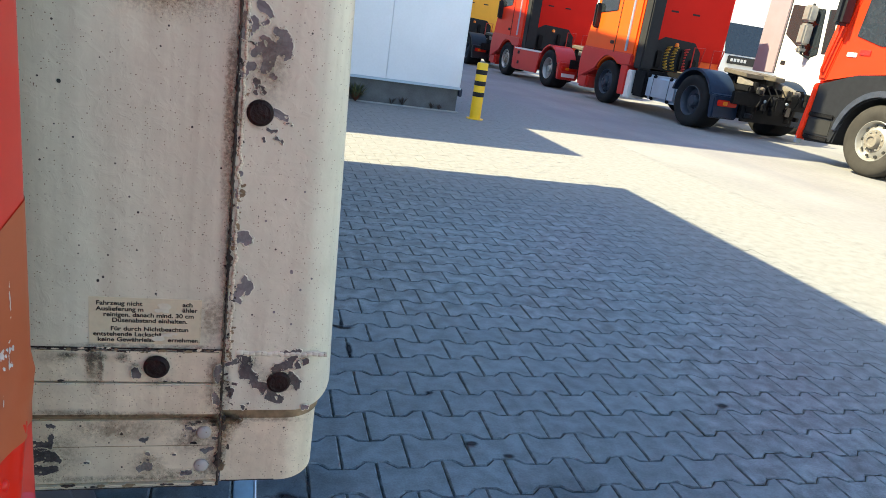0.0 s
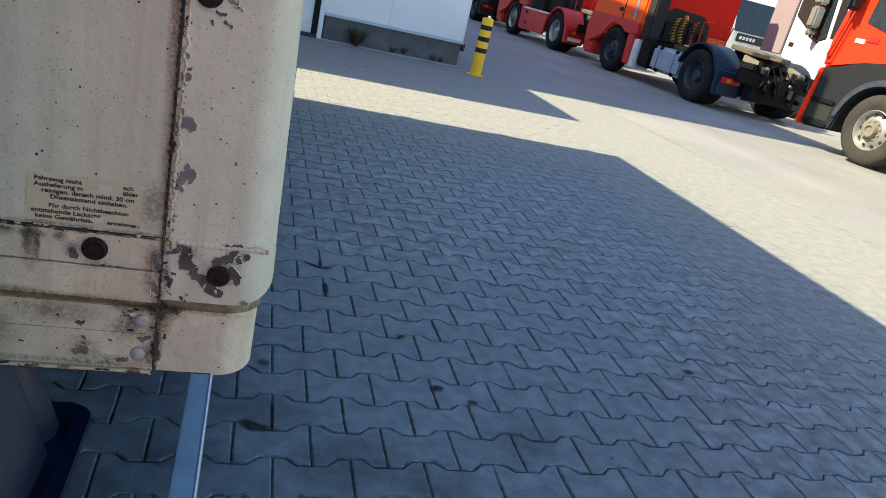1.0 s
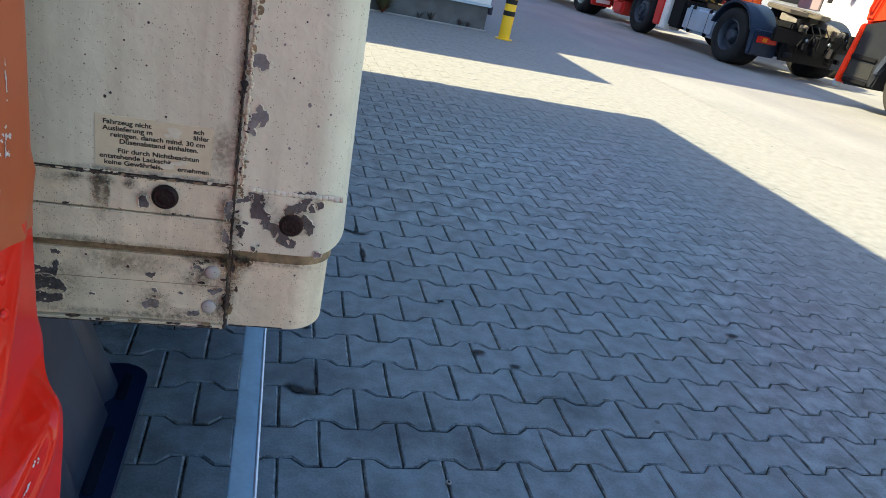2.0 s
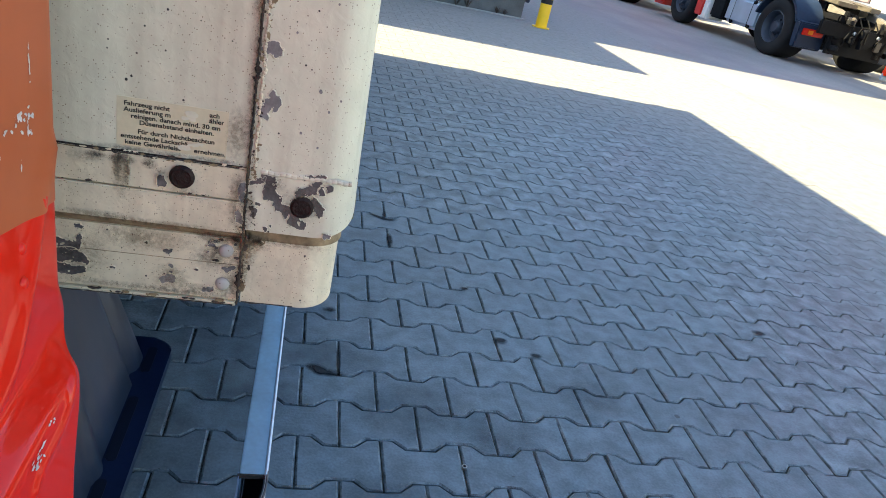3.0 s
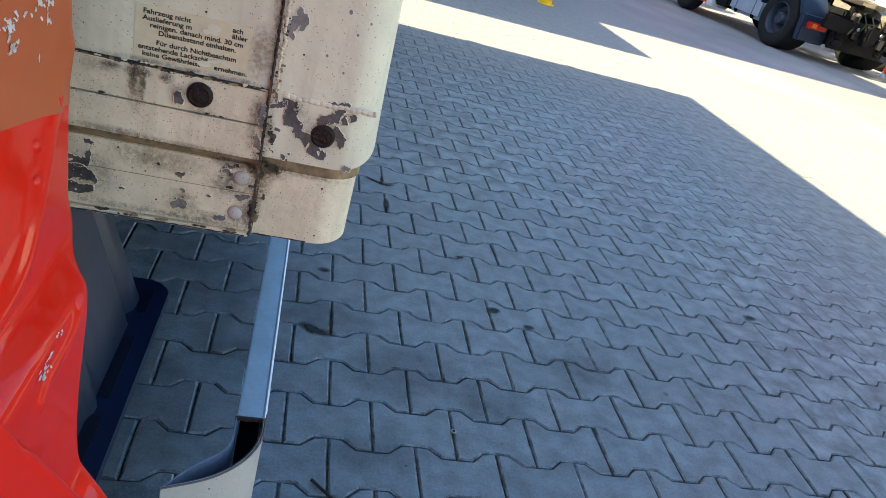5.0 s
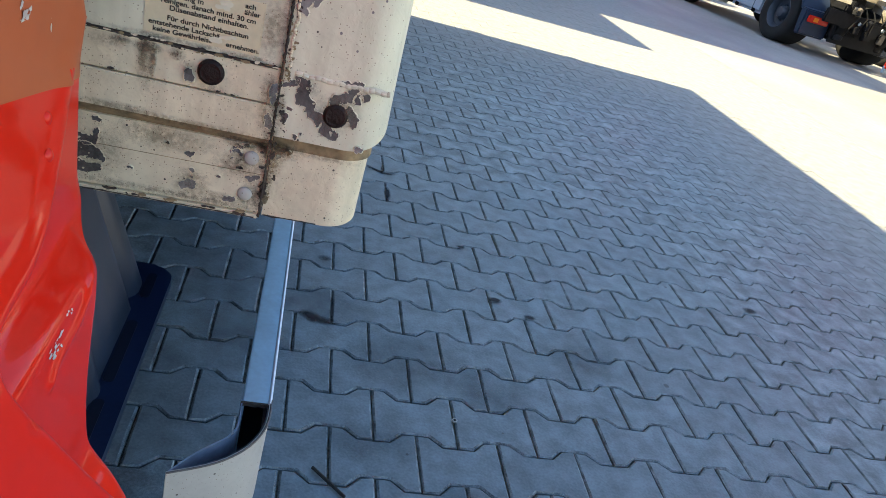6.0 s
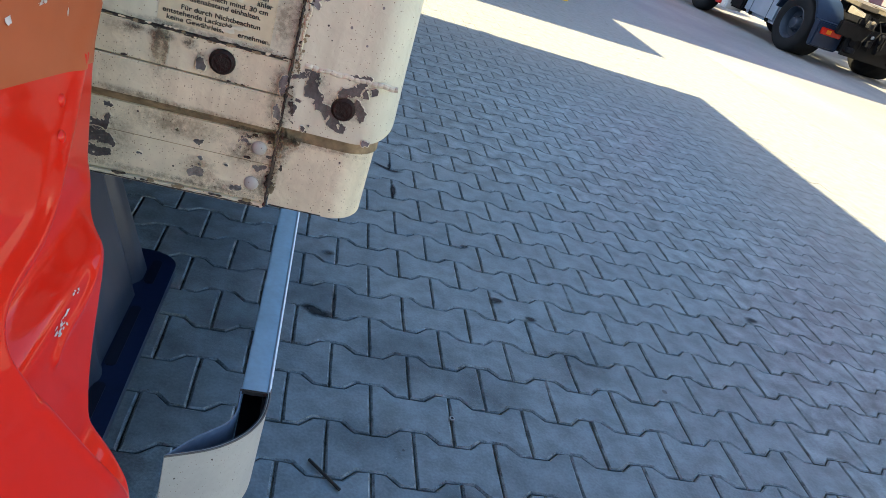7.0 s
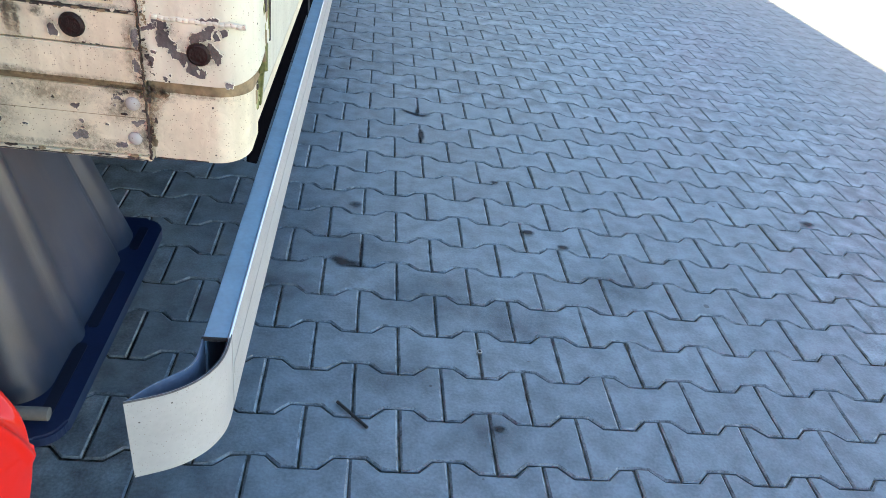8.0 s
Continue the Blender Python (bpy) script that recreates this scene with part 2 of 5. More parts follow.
lamp_amber = material("amber_lamp_lens", (0.75, 0.2, 0.01), 0.2, spread=0.1, bump=0.0, coat=0.6)
hose_yellow = material("yellow_air_hose", (0.42, 0.25, 0.015), 0.5)
hose_red = material("red_air_hose", (0.5, 0.03, 0.02), 0.5)
grease = material("greasy_plate", (0.1, 0.083, 0.06), 0.7, spread=0.4, scale=6)
paper = material("yellowed_sticker", (0.635, 0.567, 0.385), 0.5, spread=0.1, scale=40, fine=200)
ink = material("black_ink", (0.02, 0.018, 0.016), 0.6)
hall_mat = material("pale_hall_wall", (0.55, 0.54, 0.52), 0.8, spread=0.08, scale=0.6)
leaf = material("weed_leaf", (0.07, 0.08, 0.03), 0.6, spread=0.4, scale=30)
bronze = material("faded_bronze_band", (0.4, 0.096, 0.032), 0.5, spread=0.06, scale=5, fine=60, bump=0.03, coat=0.12, spec=0.25)
scratch = material("bare_scratch", (0.62, 0.6, 0.6), 0.35, metal=0.4, spread=0.3, scale=90)


# ---- mesh helpers ----
def part(name, bm, mat, parent=None, label="", smooth=False):
    me = bpy.data.meshes.new(name)
    bmesh.ops.recalc_face_normals(bm, faces=bm.faces[:])
    bm.to_mesh(me)
    bm.free()
    if smooth:
        for p in me.polygons:
            p.use_smooth = True
        me.set_sharp_from_angle(angle=radians(38))
    me.materials.append(mat)
    ob = new(name, me)
    ob.parent = parent
    if label:
        ob["label"] = label
    return ob


def thing(name, label, category, group="", m=None):
    ob = tagged(new(name), label, category, group)
    if m:
        ob.matrix_world = m
    return ob


def box(x0, x1, y0, y1, z0, z1, bev=0.0, bm=None, seg=2):
    bm = bm or bmesh.new()
    made = bmesh.ops.create_cube(bm, size=1, matrix=Matrix.LocRotScale(((x0 + x1) / 2, (y0 + y1) / 2, (z0 + z1) / 2), None, (x1 - x0, y1 - y0, z1 - z0)))
    if bev:
        edges = list({e for v in made["verts"] for e in v.link_edges})
        bmesh.ops.bevel(bm, geom=edges, offset=bev, segments=seg, affect="EDGES", clamp_overlap=True)
    return bm


def prism(pts, a0, a1, axis="x", bev=0.0, bm=None, seg=2):
    """A polygon extruded along an axis. Points: (y, z) for x, (x, z) for y, (x, y) for z."""
    bm = bm or bmesh.new()

    def at(p, a):
        return {"x": (a, p[0], p[1]), "y": (p[0], a, p[1]), "z": (p[0], p[1], a)}[axis]

    lo, hi = [bm.verts.new(at(p, a0)) for p in pts], [bm.verts.new(at(p, a1)) for p in pts]
    faces = [bm.faces.new(lo), bm.faces.new(hi[::-1])]
    for i in range(len(pts)):
        j = (i + 1) % len(pts)
        faces.append(bm.faces.new((lo[i], lo[j], hi[j], hi[i])))
    if bev:
        edges = list({e for f in faces for e in f.edges})
        bmesh.ops.bevel(bm, geom=edges, offset=bev, segments=seg, affect="EDGES", clamp_overlap=True)
    return bm


def lathe(profile, seg=32, axis="x", bm=None, centre=(0, 0, 0), caps=(True, True)):
    """Turns (along, radius) points round an axis."""
    bm = bm or bmesh.new()
    rings = []
    for a, r in profile:
        ring = []
        for k in range(seg):
            c, s = r * math.cos(2 * math.pi * k / seg), r * math.sin(2 * math.pi * k / seg)
            p = {"x": (a, c, s), "y": (c, a, s), "z": (c, s, a)}[axis]
            ring.append(bm.verts.new(Vector(p) + Vector(centre)))
        rings.append(ring)
    for u, v in zip(rings, rings[1:]):
        for k in range(seg):
            bm.faces.new((u[k], u[(k + 1) % seg], v[(k + 1) % seg], v[k]))
    for ring, shut in zip((rings[0], rings[-1]), caps):
        if shut:
            bm.faces.new(ring)
    return bm


def tube(points, r, seg=8, bm=None):
    bm = bm or bmesh.new()
    pts = [Vector(p) for p in points]
    rings = []
    for i, p in enumerate(pts):
        d = (pts[min(i + 1, len(pts) - 1)] - pts[max(i - 1, 0)]).normalized()
        a = d.orthogonal().normalized() if not rings else (rings[-1][1] - d * rings[-1][1].dot(d)).normalized()
        b = d.cross(a)
        rings.append(([bm.verts.new(p + r * (math.cos(2 * math.pi * k / seg) * a + math.sin(2 * math.pi * k / seg) * b)) for k in range(seg)], a))
    for (u, _), (v, _) in zip(rings, rings[1:]):
        for k in range(seg):
            bm.faces.new((u[k], u[(k + 1) % seg], v[(k + 1) % seg], v[k]))
    bm.faces.new(rings[0][0])
    bm.faces.new(rings[-1][0])
    return bm


def grid(fn, nu, nv, bm=None, thick=0.0):
    """A sheet fn(u, v) -> point, u and v from 0 to 1; thick: a second skin fn(u, v) shifted along the normal."""
    bm = bm or bmesh.new()
    vs = [[bm.verts.new(fn(i / nu, j / nv)) for j in range(nv + 1)] for i in range(nu + 1)]
    faces = [bm.faces.new((vs[i][j], vs[i + 1][j], vs[i + 1][j + 1], vs[i][j + 1])) for i in range(nu) for j in range(nv)]
    if thick:
        bmesh.ops.recalc_face_normals(bm, faces=faces)
        bmesh.ops.solidify(bm, geom=faces, thickness=thick)
    return bm


# ---- ground ----
PX, PY, NOTCH = 0.2, 0.137, 0.028
bm = box(-120, 140, -120, 140, -0.6, -0.0075)
ground = tagged(part("ground", bm, joint_mat), "dark sandy bed under the paving of the yard", "ground", kind="structure")
bm = bmesh.new()
for a in (box(-120, -4, -120, 140, -0.012, -0.002), box(3.6, 140, -120, 140, -0.012, -0.0024), box(-4, 4.8, 22, 140, -0.012, -0.002), box(-4, 4.8, -120, -2.5, -0.012, -0.002)):
    me = bpy.data.meshes.new("t")
    a.to_mesh(me)
    bm.from_mesh(me)
    a.free()
    bpy.data.meshes.remove(me)
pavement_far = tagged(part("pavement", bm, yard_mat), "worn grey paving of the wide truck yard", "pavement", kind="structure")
paving = tagged(new("paving"), "interlocking grey concrete stones in running bond", "paving", kind="structure")

# ---- buildings ----
annex = tagged(new("annex_building"), "white metal-clad annex on a grey concrete plinth", "building", kind="structure")
part("plinth", box(0.72, 2.775, 9.57, 24, -0.01, 0.34, 0.004), plinth_mat, annex)
part("drip_trim", box(0.69, 2.805, 9.525, 24, 0.342, 0.378, 0.004), clad_trim, annex, "pale blue metal drip edge")
for k, (a, b) in enumerate(((0.7, 1.63), (1.634, 2.78))):
    part("cladding_panel", box(a, b, 9.54, 24, 0.38, 6.0, 0.006), clad, annex)
part("corner_flashing", box(2.7805, 2.79, 9.535, 9.62, 0.38, 6.0, 0.003), clad, annex)
part("trim_cap", box(2.79, 2.84, 9.55, 9.66, 0.24, 0.36, 0.008), flange_mat, annex, "dark end of the drip trim")
part("corner_post", box(0.632, 0.698, 9.53, 9.6, -0.01, 6.0, 0.004), clad, annex, "white corner post")
part("door_frame", box(0.55, 0.63, 9.6, 9.68, -0.01, 3.2, 0.004), sign_black, annex, "black door frame")
part("shutter", box(-0.55, 0.549, 9.63, 9.67, 0.05, 3.2, 0.004), clad, annex, "white roller shutter")
for k in range(12):
    part("shutter_slat", box(-0.55, 0.545, 9.62, 9.632, 0.06 + 0.1 * k, 0.15 + 0.1 * k, 0.004), clad, annex)
part("threshold", box(-0.55, 0.63, 9.56, 9.7, -0.01, 0.045, 0.006), grey_rim, annex)
part("edge_strip", box(0.632, 2.81, 9.49, 9.568, -0.01, 0.014, 0.004), pale_edge, annex, "pale concrete edging under the plinth")
# unseen blocks added left of the annex to cast the yard's shade
hall = tagged(new("shade_hall"), "unseen hall blocks that cast shade on the yard", "building", kind="structure")
part("wall", box(-24, -0.6, 10.4, 60, -0.01, 10.85), hall_mat, hall)
part("tall_shade_block", box(-24, -0.6, 8.86, 10.4, -0.01, 10.85), hall_mat, hall)
part("low_shade_block", box(-24, -0.62, 6.72, 8.86, -0.01, 4.48), hall_mat, hall)
far_wall = tagged(part("wall_east", box(24, 24.4, -30, 70, -0.01, 7), hall_mat), "plain pale wall at the edge of the yard", "wall", kind="structure")
north_wall = tagged(part("wall_north", box(2.9, 24, 62, 62.4, -0.01, 7), hall_mat), "plain pale wall at the end of the yard", "wall", kind="structure")

# ---- bollard ----
bollard = thing("bollard", "yellow bollard with black bands beside the annex corner", "bollard", m=pose(2.93, 9.0, 0))
part("base_plate", lathe([(0.0, 0.125), (0.012, 0.125), (0.014, 0.1)], 24, "z"), sign_yellow, bollard)
part("post", lathe([(0.012, 0.082), (0.80, 0.082), (0.812, 0.074), (0.816, 0.04)], 28, "z"), sign_yellow, bollard, smooth=True)
for z in (0.33, 0.49, 0.65):
    part("band", lathe([(z, 0.0835), (z + 0.065, 0.0835)], 28, "z"), sign_black, bollard, "black band", smooth=True)

# ---- parked lorries ----
LINE = pose(8.65, 7.1, 0, 0, 0, 3.97)


def wheel(parent, y, far=False, tyre_mat=rubber, rim_mat=grey_rim, deep=False, width=0.3, r=0.52):
    """A lorry wheel: a tyre with a tread and a rim with its hub, nuts and holes. deep: a twin rear wheel with a sunk hub."""
    x0, s = (2.5, -1) if far else (0.0, 1)
    X = lambda a: x0 + s * a
    prof = [(0.03, 0.3), (0.012, 0.34), (0.0, 0.42), (0.012, 0.485), (0.035, 0.512), (0.06, r), (width - 0.06, r), (width - 0.03, 0.5), (width, 0.42), (width - 0.02, 0.3)]
    tyre = part("tyre", lathe([(X(a), q) for a, q in prof], 40, "x", centre=(0, y, r), caps=(False, False)), tyre_mat, parent, smooth=True)
    sunk = 0.13 if deep else 0.035
    rim_prof = [(0.03, 0.305), (0.022, 0.295), (0.035, 0.283), (0.1, 0.268), (0.112, 0.255), (0.075, 0.21), (0.05, 0.18), (0.045, 0.165), (0.045, 0.115), (0.0, 0.105), (-0.02, 0.095), (-0.022, 0.07), (0.0, 0.06), (0.0, 0.02)]
    if deep:
        rim_prof = [(0.03, 0.305), (0.022, 0.295), (0.05, 0.275), (0.16, 0.25), (0.17, 0.2), (0.165, 0.13), (0.09, 0.115), (0.06, 0.09), (0.055, 0.02)]
    rim = part("rim", lathe([(X(a), q) for a, q in rim_prof], 36, "x", centre=(0, y, r), caps=(False, True)), rim_mat, tyre, smooth=True)
    if not far and not deep and rim_mat is alloy:
        hub = [(0.047, 0.172), (0.042, 0.166), (0.042, 0.118), (-0.004, 0.108), (-0.024, 0.097), (-0.026, 0.068), (-0.004, 0.058), (-0.004, 0.02)]
        part("hub", lathe([(X(a), q) for a, q in hub], 32, "x", centre=(0, y, r), caps=(False, True)), hub_tan, tyre, "dusty tan hub", smooth=True)
    if not far:
        for k in range(10):
            a = 2 * math.pi * (k + 0.5) / 10
            xx = 0.16 if deep else 0.05
            part("wheel_nut", lathe([(X(xx), 0.014), (X(xx - 0.028), 0.012), (X(xx - 0.03), 0.004)], 8, "x", centre=(0, y + 0.143 * math.cos(a), r + 0.143 * math.sin(a))), rim_mat, tyre)
            if not deep:
                hole = lathe([(X(0.1), 0.026), (X(0.074), 0.024)], 12, "x", centre=(0, y + 0.226 * math.cos(a + 0.31), r + 0.226 * math.sin(a + 0.31)))
                part("hand_hole", hole, sign_black, tyre)
    return tyre


def arc(y, z, r, a0, a1, n=12):
    return [(y + r * math.cos(radians(a0 + (a1 - a0) * k / n)), z + r * math.sin(radians(a0 + (a1 - a0) * k / n))) for k in range(n + 1)]


def coil(x, y, z0, z1, r, turns):
    n = turns * 10
    return [(x + r * math.cos(2 * math.pi * k / 10), y + r * math.sin(2 * math.pi * k / 10) + 0.1 * math.sin(math.pi * k / n), z0 + (z1 - z0) * k / n) for k in range(n + 1)]


def tractor(label, s, cab_mat, lower_mat, guard_mat, skirt_mat=None, rear_mat=None, hoses=False, base=3.4, tank=True, group="parked lorries", m=None):
    """An articulated lorry's tractor unit. Near side at x = 0, far side at x = 2.5, rear axle at y = 0, front to +y."""
    t = thing("tractor_unit", label, "lorry", group)
    for side in (False, True):
        wheel(t, 0.0, side, deep=True, rim_mat=alloy if skirt_mat else grey_rim, width=0.56)
        wheel(t, base, side, rim_mat=alloy if skirt_mat else grey_rim)
    for x in (0.78, 1.62):
        part("chassis_rail", box(x, x + 0.1, -1.0, base + 1.2, 0.72, 0.98, 0.01), dark_steel, t)
    part("rear_crossmember", box(0.2, 2.3, -1.04, -0.96, 0.62, 0.86, 0.015), dark_steel, t)
    part("rear_axle", lathe([(0.4, 0.09), (1.05, 0.1), (1.1, 0.24), (1.4, 0.24), (1.45, 0.1), (2.1, 0.09)], 16, "x", centre=(0, 0, 0.52)), dark_steel, t, smooth=True)
    for x in (0.55, 1.95):
        part("air_spring", lathe([(0.45, 0.11), (0.55, 0.14), (0.65, 0.12), (0.74, 0.1)], 16, "z", centre=(x, -0.62, 0)), rubber, t, smooth=True)
        part("air_tank", lathe([(-0.3, 0.05), (-0.26, 0.12), (0.26, 0.12), (0.3, 0.05)], 16, "y", centre=(x + 0.2 * (1 if x < 1 else -1), -0.7, 0.56)), dark_steel, t, smooth=True)
    for x, y, z, r, h in ((0.7, -0.85, 0.45, 0.1, 0.3), (1.75, -0.8, 0.42, 0.13, 0.34), (1.25, -0.7, 0.45, 0.14, 0.25)):
        part("brake_chamber", lathe([(z - 0.1, r * 0.5), (z - 0.05, r), (z + h - 0.05, r), (z + h, r * 0.6)], 16, "z", centre=(x, y, 0)), dark_steel, t, smooth=True)
    part("spray_flap", box(0.6, 1.9, -0.9, -0.86, 0.3, 0.66, 0.01), rubber, t)
    part("frame_bracket", box(0.55, 0.8, -1.0, -0.6, 0.86, 1.0, 0.03), dark_steel, t)
    part("frame_bracket", box(1.7, 1.95, -1.0, -0.6, 0.86, 1.02, 0.03), dark_steel, t)
    part("lamp_bracket", box(1.5, 1.62, -1.08, -1.02, 0.5, 0.68, 0.01), grease, t)
    part("tow_coupling", box(1.13, 1.37, -1.16, -1.03, 0.55, 0.82, 0.03), dark_steel, t)
    for x in (0.95, 1.5):
        part("lens", lathe([(-1.05, 0.035), (-1.07, 0.03)], 12, "y", centre=(x, 0, 0.74)), silver, t)
    random.seed(3)
    for k in range(16 if hoses else 0):
        x, y, z = random.uniform(0.62, 2.0), random.uniform(-1.12, -0.95), random.uniform(0.4, 1.0)
        w, h = random.uniform(0.03, 0.1), random.uniform(0.05, 0.2)
        fit = lathe([(z - h / 2, w * 0.6), (z - h * 0.4, w), (z + h * 0.3, w), (z + h / 2, w * 0.4)], 10, "z", centre=(x, y, 0)) if k % 3 == 0 else box(x - w, x + w, y - 0.05, y + 0.06, z - h / 2, z + h / 2, 0.012)
        part("chassis_fitting", fit, (dark_steel, rubber, dark_steel, grease, dark_steel, rubber, dark_steel)[k % 7], t)
    for k in range(6 if hoses else 0):
        x = 0.8 + 0.18 * k
        part("air_line", tube([(x, -1.0, 1.0), (x + 0.05, -1.1, 0.85), (x - 0.04, -1.08, 0.62), (x + 0.06, -0.98, 0.5)], 0.013, 6), (rubber, dark_steel)[k % 2], t)
    # fifth wheel
    plate = [(0.75, -0.5), (1.1, -0.62), (1.16, -0.25), (1.34, -0.25), (1.4, -0.62), (1.75, -0.5), (1.8, 0.1), (1.6, 0.36), (0.9, 0.36), (0.7, 0.1)]
    fw = part("fifth_wheel", prism(plate, 1.17, 1.25, "z", 0.012), grease, t, "greasy coupling plate")
    fw.rotation_euler[0] = radians(4)
    part("plate_stand", box(0.86, 1.64, -0.22, 0.14, 0.96, 1.17, 0.03), dark_steel, t)
    for x in (0.7, 1.62):
        part("coupling_ramp", prism([(-0.42, 1.13), (-1.04, 0.99), (-1.04, 0.9), (-0.42, 1.0)], x, x + 0.18, "x", 0.012), hub_tan, t, "dusty pale coupling ramp")
    part("deck_plate", box(0.84, 1.66, 0.5, 1.75, 0.99, 1.02, 0.006), grease, t)
    # rear guards
    for x0, x1 in ((-0.01, 0.6), (1.9, 2.51)):
        outer, inner = arc(0, 0.52, 0.66, 18, 165, 14), arc(0, 0.52, 0.62, 165, 18, 14)
        pts = [(-y, z) for y, z in [(p[0], p[1]) for p in outer]] + [(-y, z) for y, z in inner]
        part("rear_guard", prism(pts, x0, x1, "x", 0.008), guard_mat, t, smooth=True)
        back = prism([(-0.6, 0.76), (-0.78, 0.74), (-0.8, 0.3), (-0.68, 0.28), (-0.66, 0.5)], x0, x1, "x", 0.02)
        flap = part("guard_back", back, guard_mat, t, smooth=True)
        if x0 > 1:
            continue
        part("tail_lamp", box(x0 + 0.08, x1 - 0.08, -0.825, -0.775, 0.53, 0.65, 0.012), lamp_red, t, "red and amber tail lamp")
        part("amber_lens", box(x0 + 0.18, x0 + 0.3, -0.832, -0.79, 0.545, 0.635, 0.01), lamp_amber, t)
        if skirt_mat:
            part("number_plate", box(x0 + 0.1, x1 - 0.1, -0.83, -0.795, 0.36, 0.46, 0.006), white_paint, t)
    # along the chassis
    front = base - 0.62
    if skirt_mat:
        part("side_skirt", prism([(0.72, 0.3), (front - 0.1, 0.28), (front - 0.1, 0.95), (0.62, 0.9)], 0.0, 0.06, "x", 0.02), skirt_mat, t)
        part("skirt_trim", box(-0.012, 0.07, 0.64, front - 0.1, 0.9, 0.95, 0.008), white_paint, t)
        for y in (front - 0.4, front - 0.45):
            part("skirt_step", box(-0.006, 0.05, y - 0.1, y + 0.05, 0.45 + (y == front - 0.4) * 0.3, 0.55 + (y == front - 0.4) * 0.3, 0.006), sign_black, t)
    elif tank:
        tk = part("fuel_tank", box(0.06, 0.66, 0.55, 1.72, 0.34, 0.88, 0.07, seg=3), silver, t, smooth=True)
        for y in (0.82, 1.42):
            part("tank_strap", box(0.05, 0.67, y, y + 0.05, 0.33, 0.89, 0.075, seg=3), dark_steel, tk, smooth=True)
        part("side_box", box(0.03, 0.5, 2.32, 2.56, 0.26, 0.9, 0.025), white_paint, t, "pale box with the step")
        part("exhaust_box", box(0.08, 0.7, 1.8, 2.28, 0.34, 0.95, 0.04), dark_steel, t)
    part("far_box", box(1.9, 2.45, 0.7, 2.2, 0.34, 0.9, 0.05), dark_steel, t)
    # cab
    cy, f0 = base - 1.0, base + 1.38
    side = [(cy, 1.02), (cy + 0.42, 1.02)] + arc(base, 0.52, 0.64, 140, 22, 10) + [(f0 - 0.02, 0.5), (f0, 0.9), (f0 - 0.04, 1.6), (f0 - 0.4, 2.75), (f0 - 0.75, 3.25), (cy, 3.3)]
    cab = part("cab", prism(side, 0.02, 2.48, "x", 0.05, seg=3), cab_mat, t, smooth=True)
    low = [(cy + 0.02, 0.98)] + [(cy + 0.4, 0.98)] + arc(base, 0.52, 0.66, 137, 20, 10) + [(f0 + 0.01, 0.45), (f0 + 0.03, 0.9), (f0 - 0.01, 1.3), (cy + 0.02, 1.25)]
    part("lower_cab", prism(low, -0.012, 2.512, "x", 0.03), lower_mat, t, smooth=True)
    part("bumper", box(0.0, 2.5, f0 - 0.5, f0 + 0.04, 0.26, 0.6, 0.06), lower_mat, t, smooth=True)
    part("step_panel", prism([(cy + 0.1, 0.3), (cy + 0.36, 0.3), (cy + 0.4, 0.98), (cy + 0.1, 0.98)], -0.005, 0.3, "x", 0.02), lower_mat, t)
    win = [(cy + 1.05, 2.2), (f0 - 0.42, 2.12), (f0 - 0.62, 2.85), (cy + 1.05, 2.85)]
    part("side_window", prism(win, 0.0, 2.5, "x", 0.01), glass, t)
    part("windscreen", prism([(f0 - 0.12, 1.75), (f0 - 0.06, 1.72), (f0 - 0.36, 2.72), (f0 - 0.44, 2.7)], 0.2, 2.3, "x", 0.01), glass, t)
    part("door_edge", box(0.004, 0.03, cy + 0.88, cy + 0.892, 1.2, 2.7), sign_black, t)
    part("door_handle", box(-0.012, 0.03, cy + 0.95, cy + 1.1, 1.42, 1.5, 0.012), sign_black, t)
    part("side_stripe", box(0.0, 0.03, cy + 0.32, cy + 0.4, 1.3, 3.2, 0.004), silver, t, "silver stripe")
    part("fairing_gap", box(0.06, 0.4, cy - 0.32, cy - 0.01, 0.95, 3.2, 0.03), sign_black, t, "black strip filling the gap behind the cab")
    for x in (0.25, 0.28):
        mx = -0.14 if x < 0.27 else 2.42
        part("mirror", box(mx, mx + 0.22, f0 - 0.55, f0 - 0.44, 1.75, 2.35, 0.04), grey_plastic, t, smooth=True)
        part("mirror_arm", tube([(mx + 0.15, f0 - 0.5, 2.4), (1.25 + (mx + 0.1 - 1.25) * 0.85, f0 - 0.4, 2.55)], 0.02), grey_plastic, t)
    # rear of the cab
    part("rear_panel", box(0.06, 2.46, cy - 0.035, cy + 0.01, 1.3, 3.2, 0.03), rear_mat or cab_mat, t, smooth=True)
    part("rear_recess", prism([(0.42, 0.98), (1.85, 0.98), (1.8, 1.5), (1.6, 1.7), (0.75, 1.74), (0.5, 1.6)], cy - 0.055, cy - 0.03, "y", 0.008), sign_black, t)
    for x, w, h in ((0.55, 0.18, 0.4), (1.2, 0.14, 0.5), (1.5, 0.22, 0.3)):
        part("air_fitting", box(x, x + w, cy - 0.12, cy - 0.05, 1.02, 1.02 + h, 0.03), dark_steel, t)
    part("vent", box(0.75, 0.95, cy - 0.045, cy - 0.03, 2.3, 2.34, 0.004), sign_black, t)
    part("vent", box(1.35, 1.55, cy - 0.045, cy - 0.03, 2.3, 2.34, 0.004), sign_black, t)
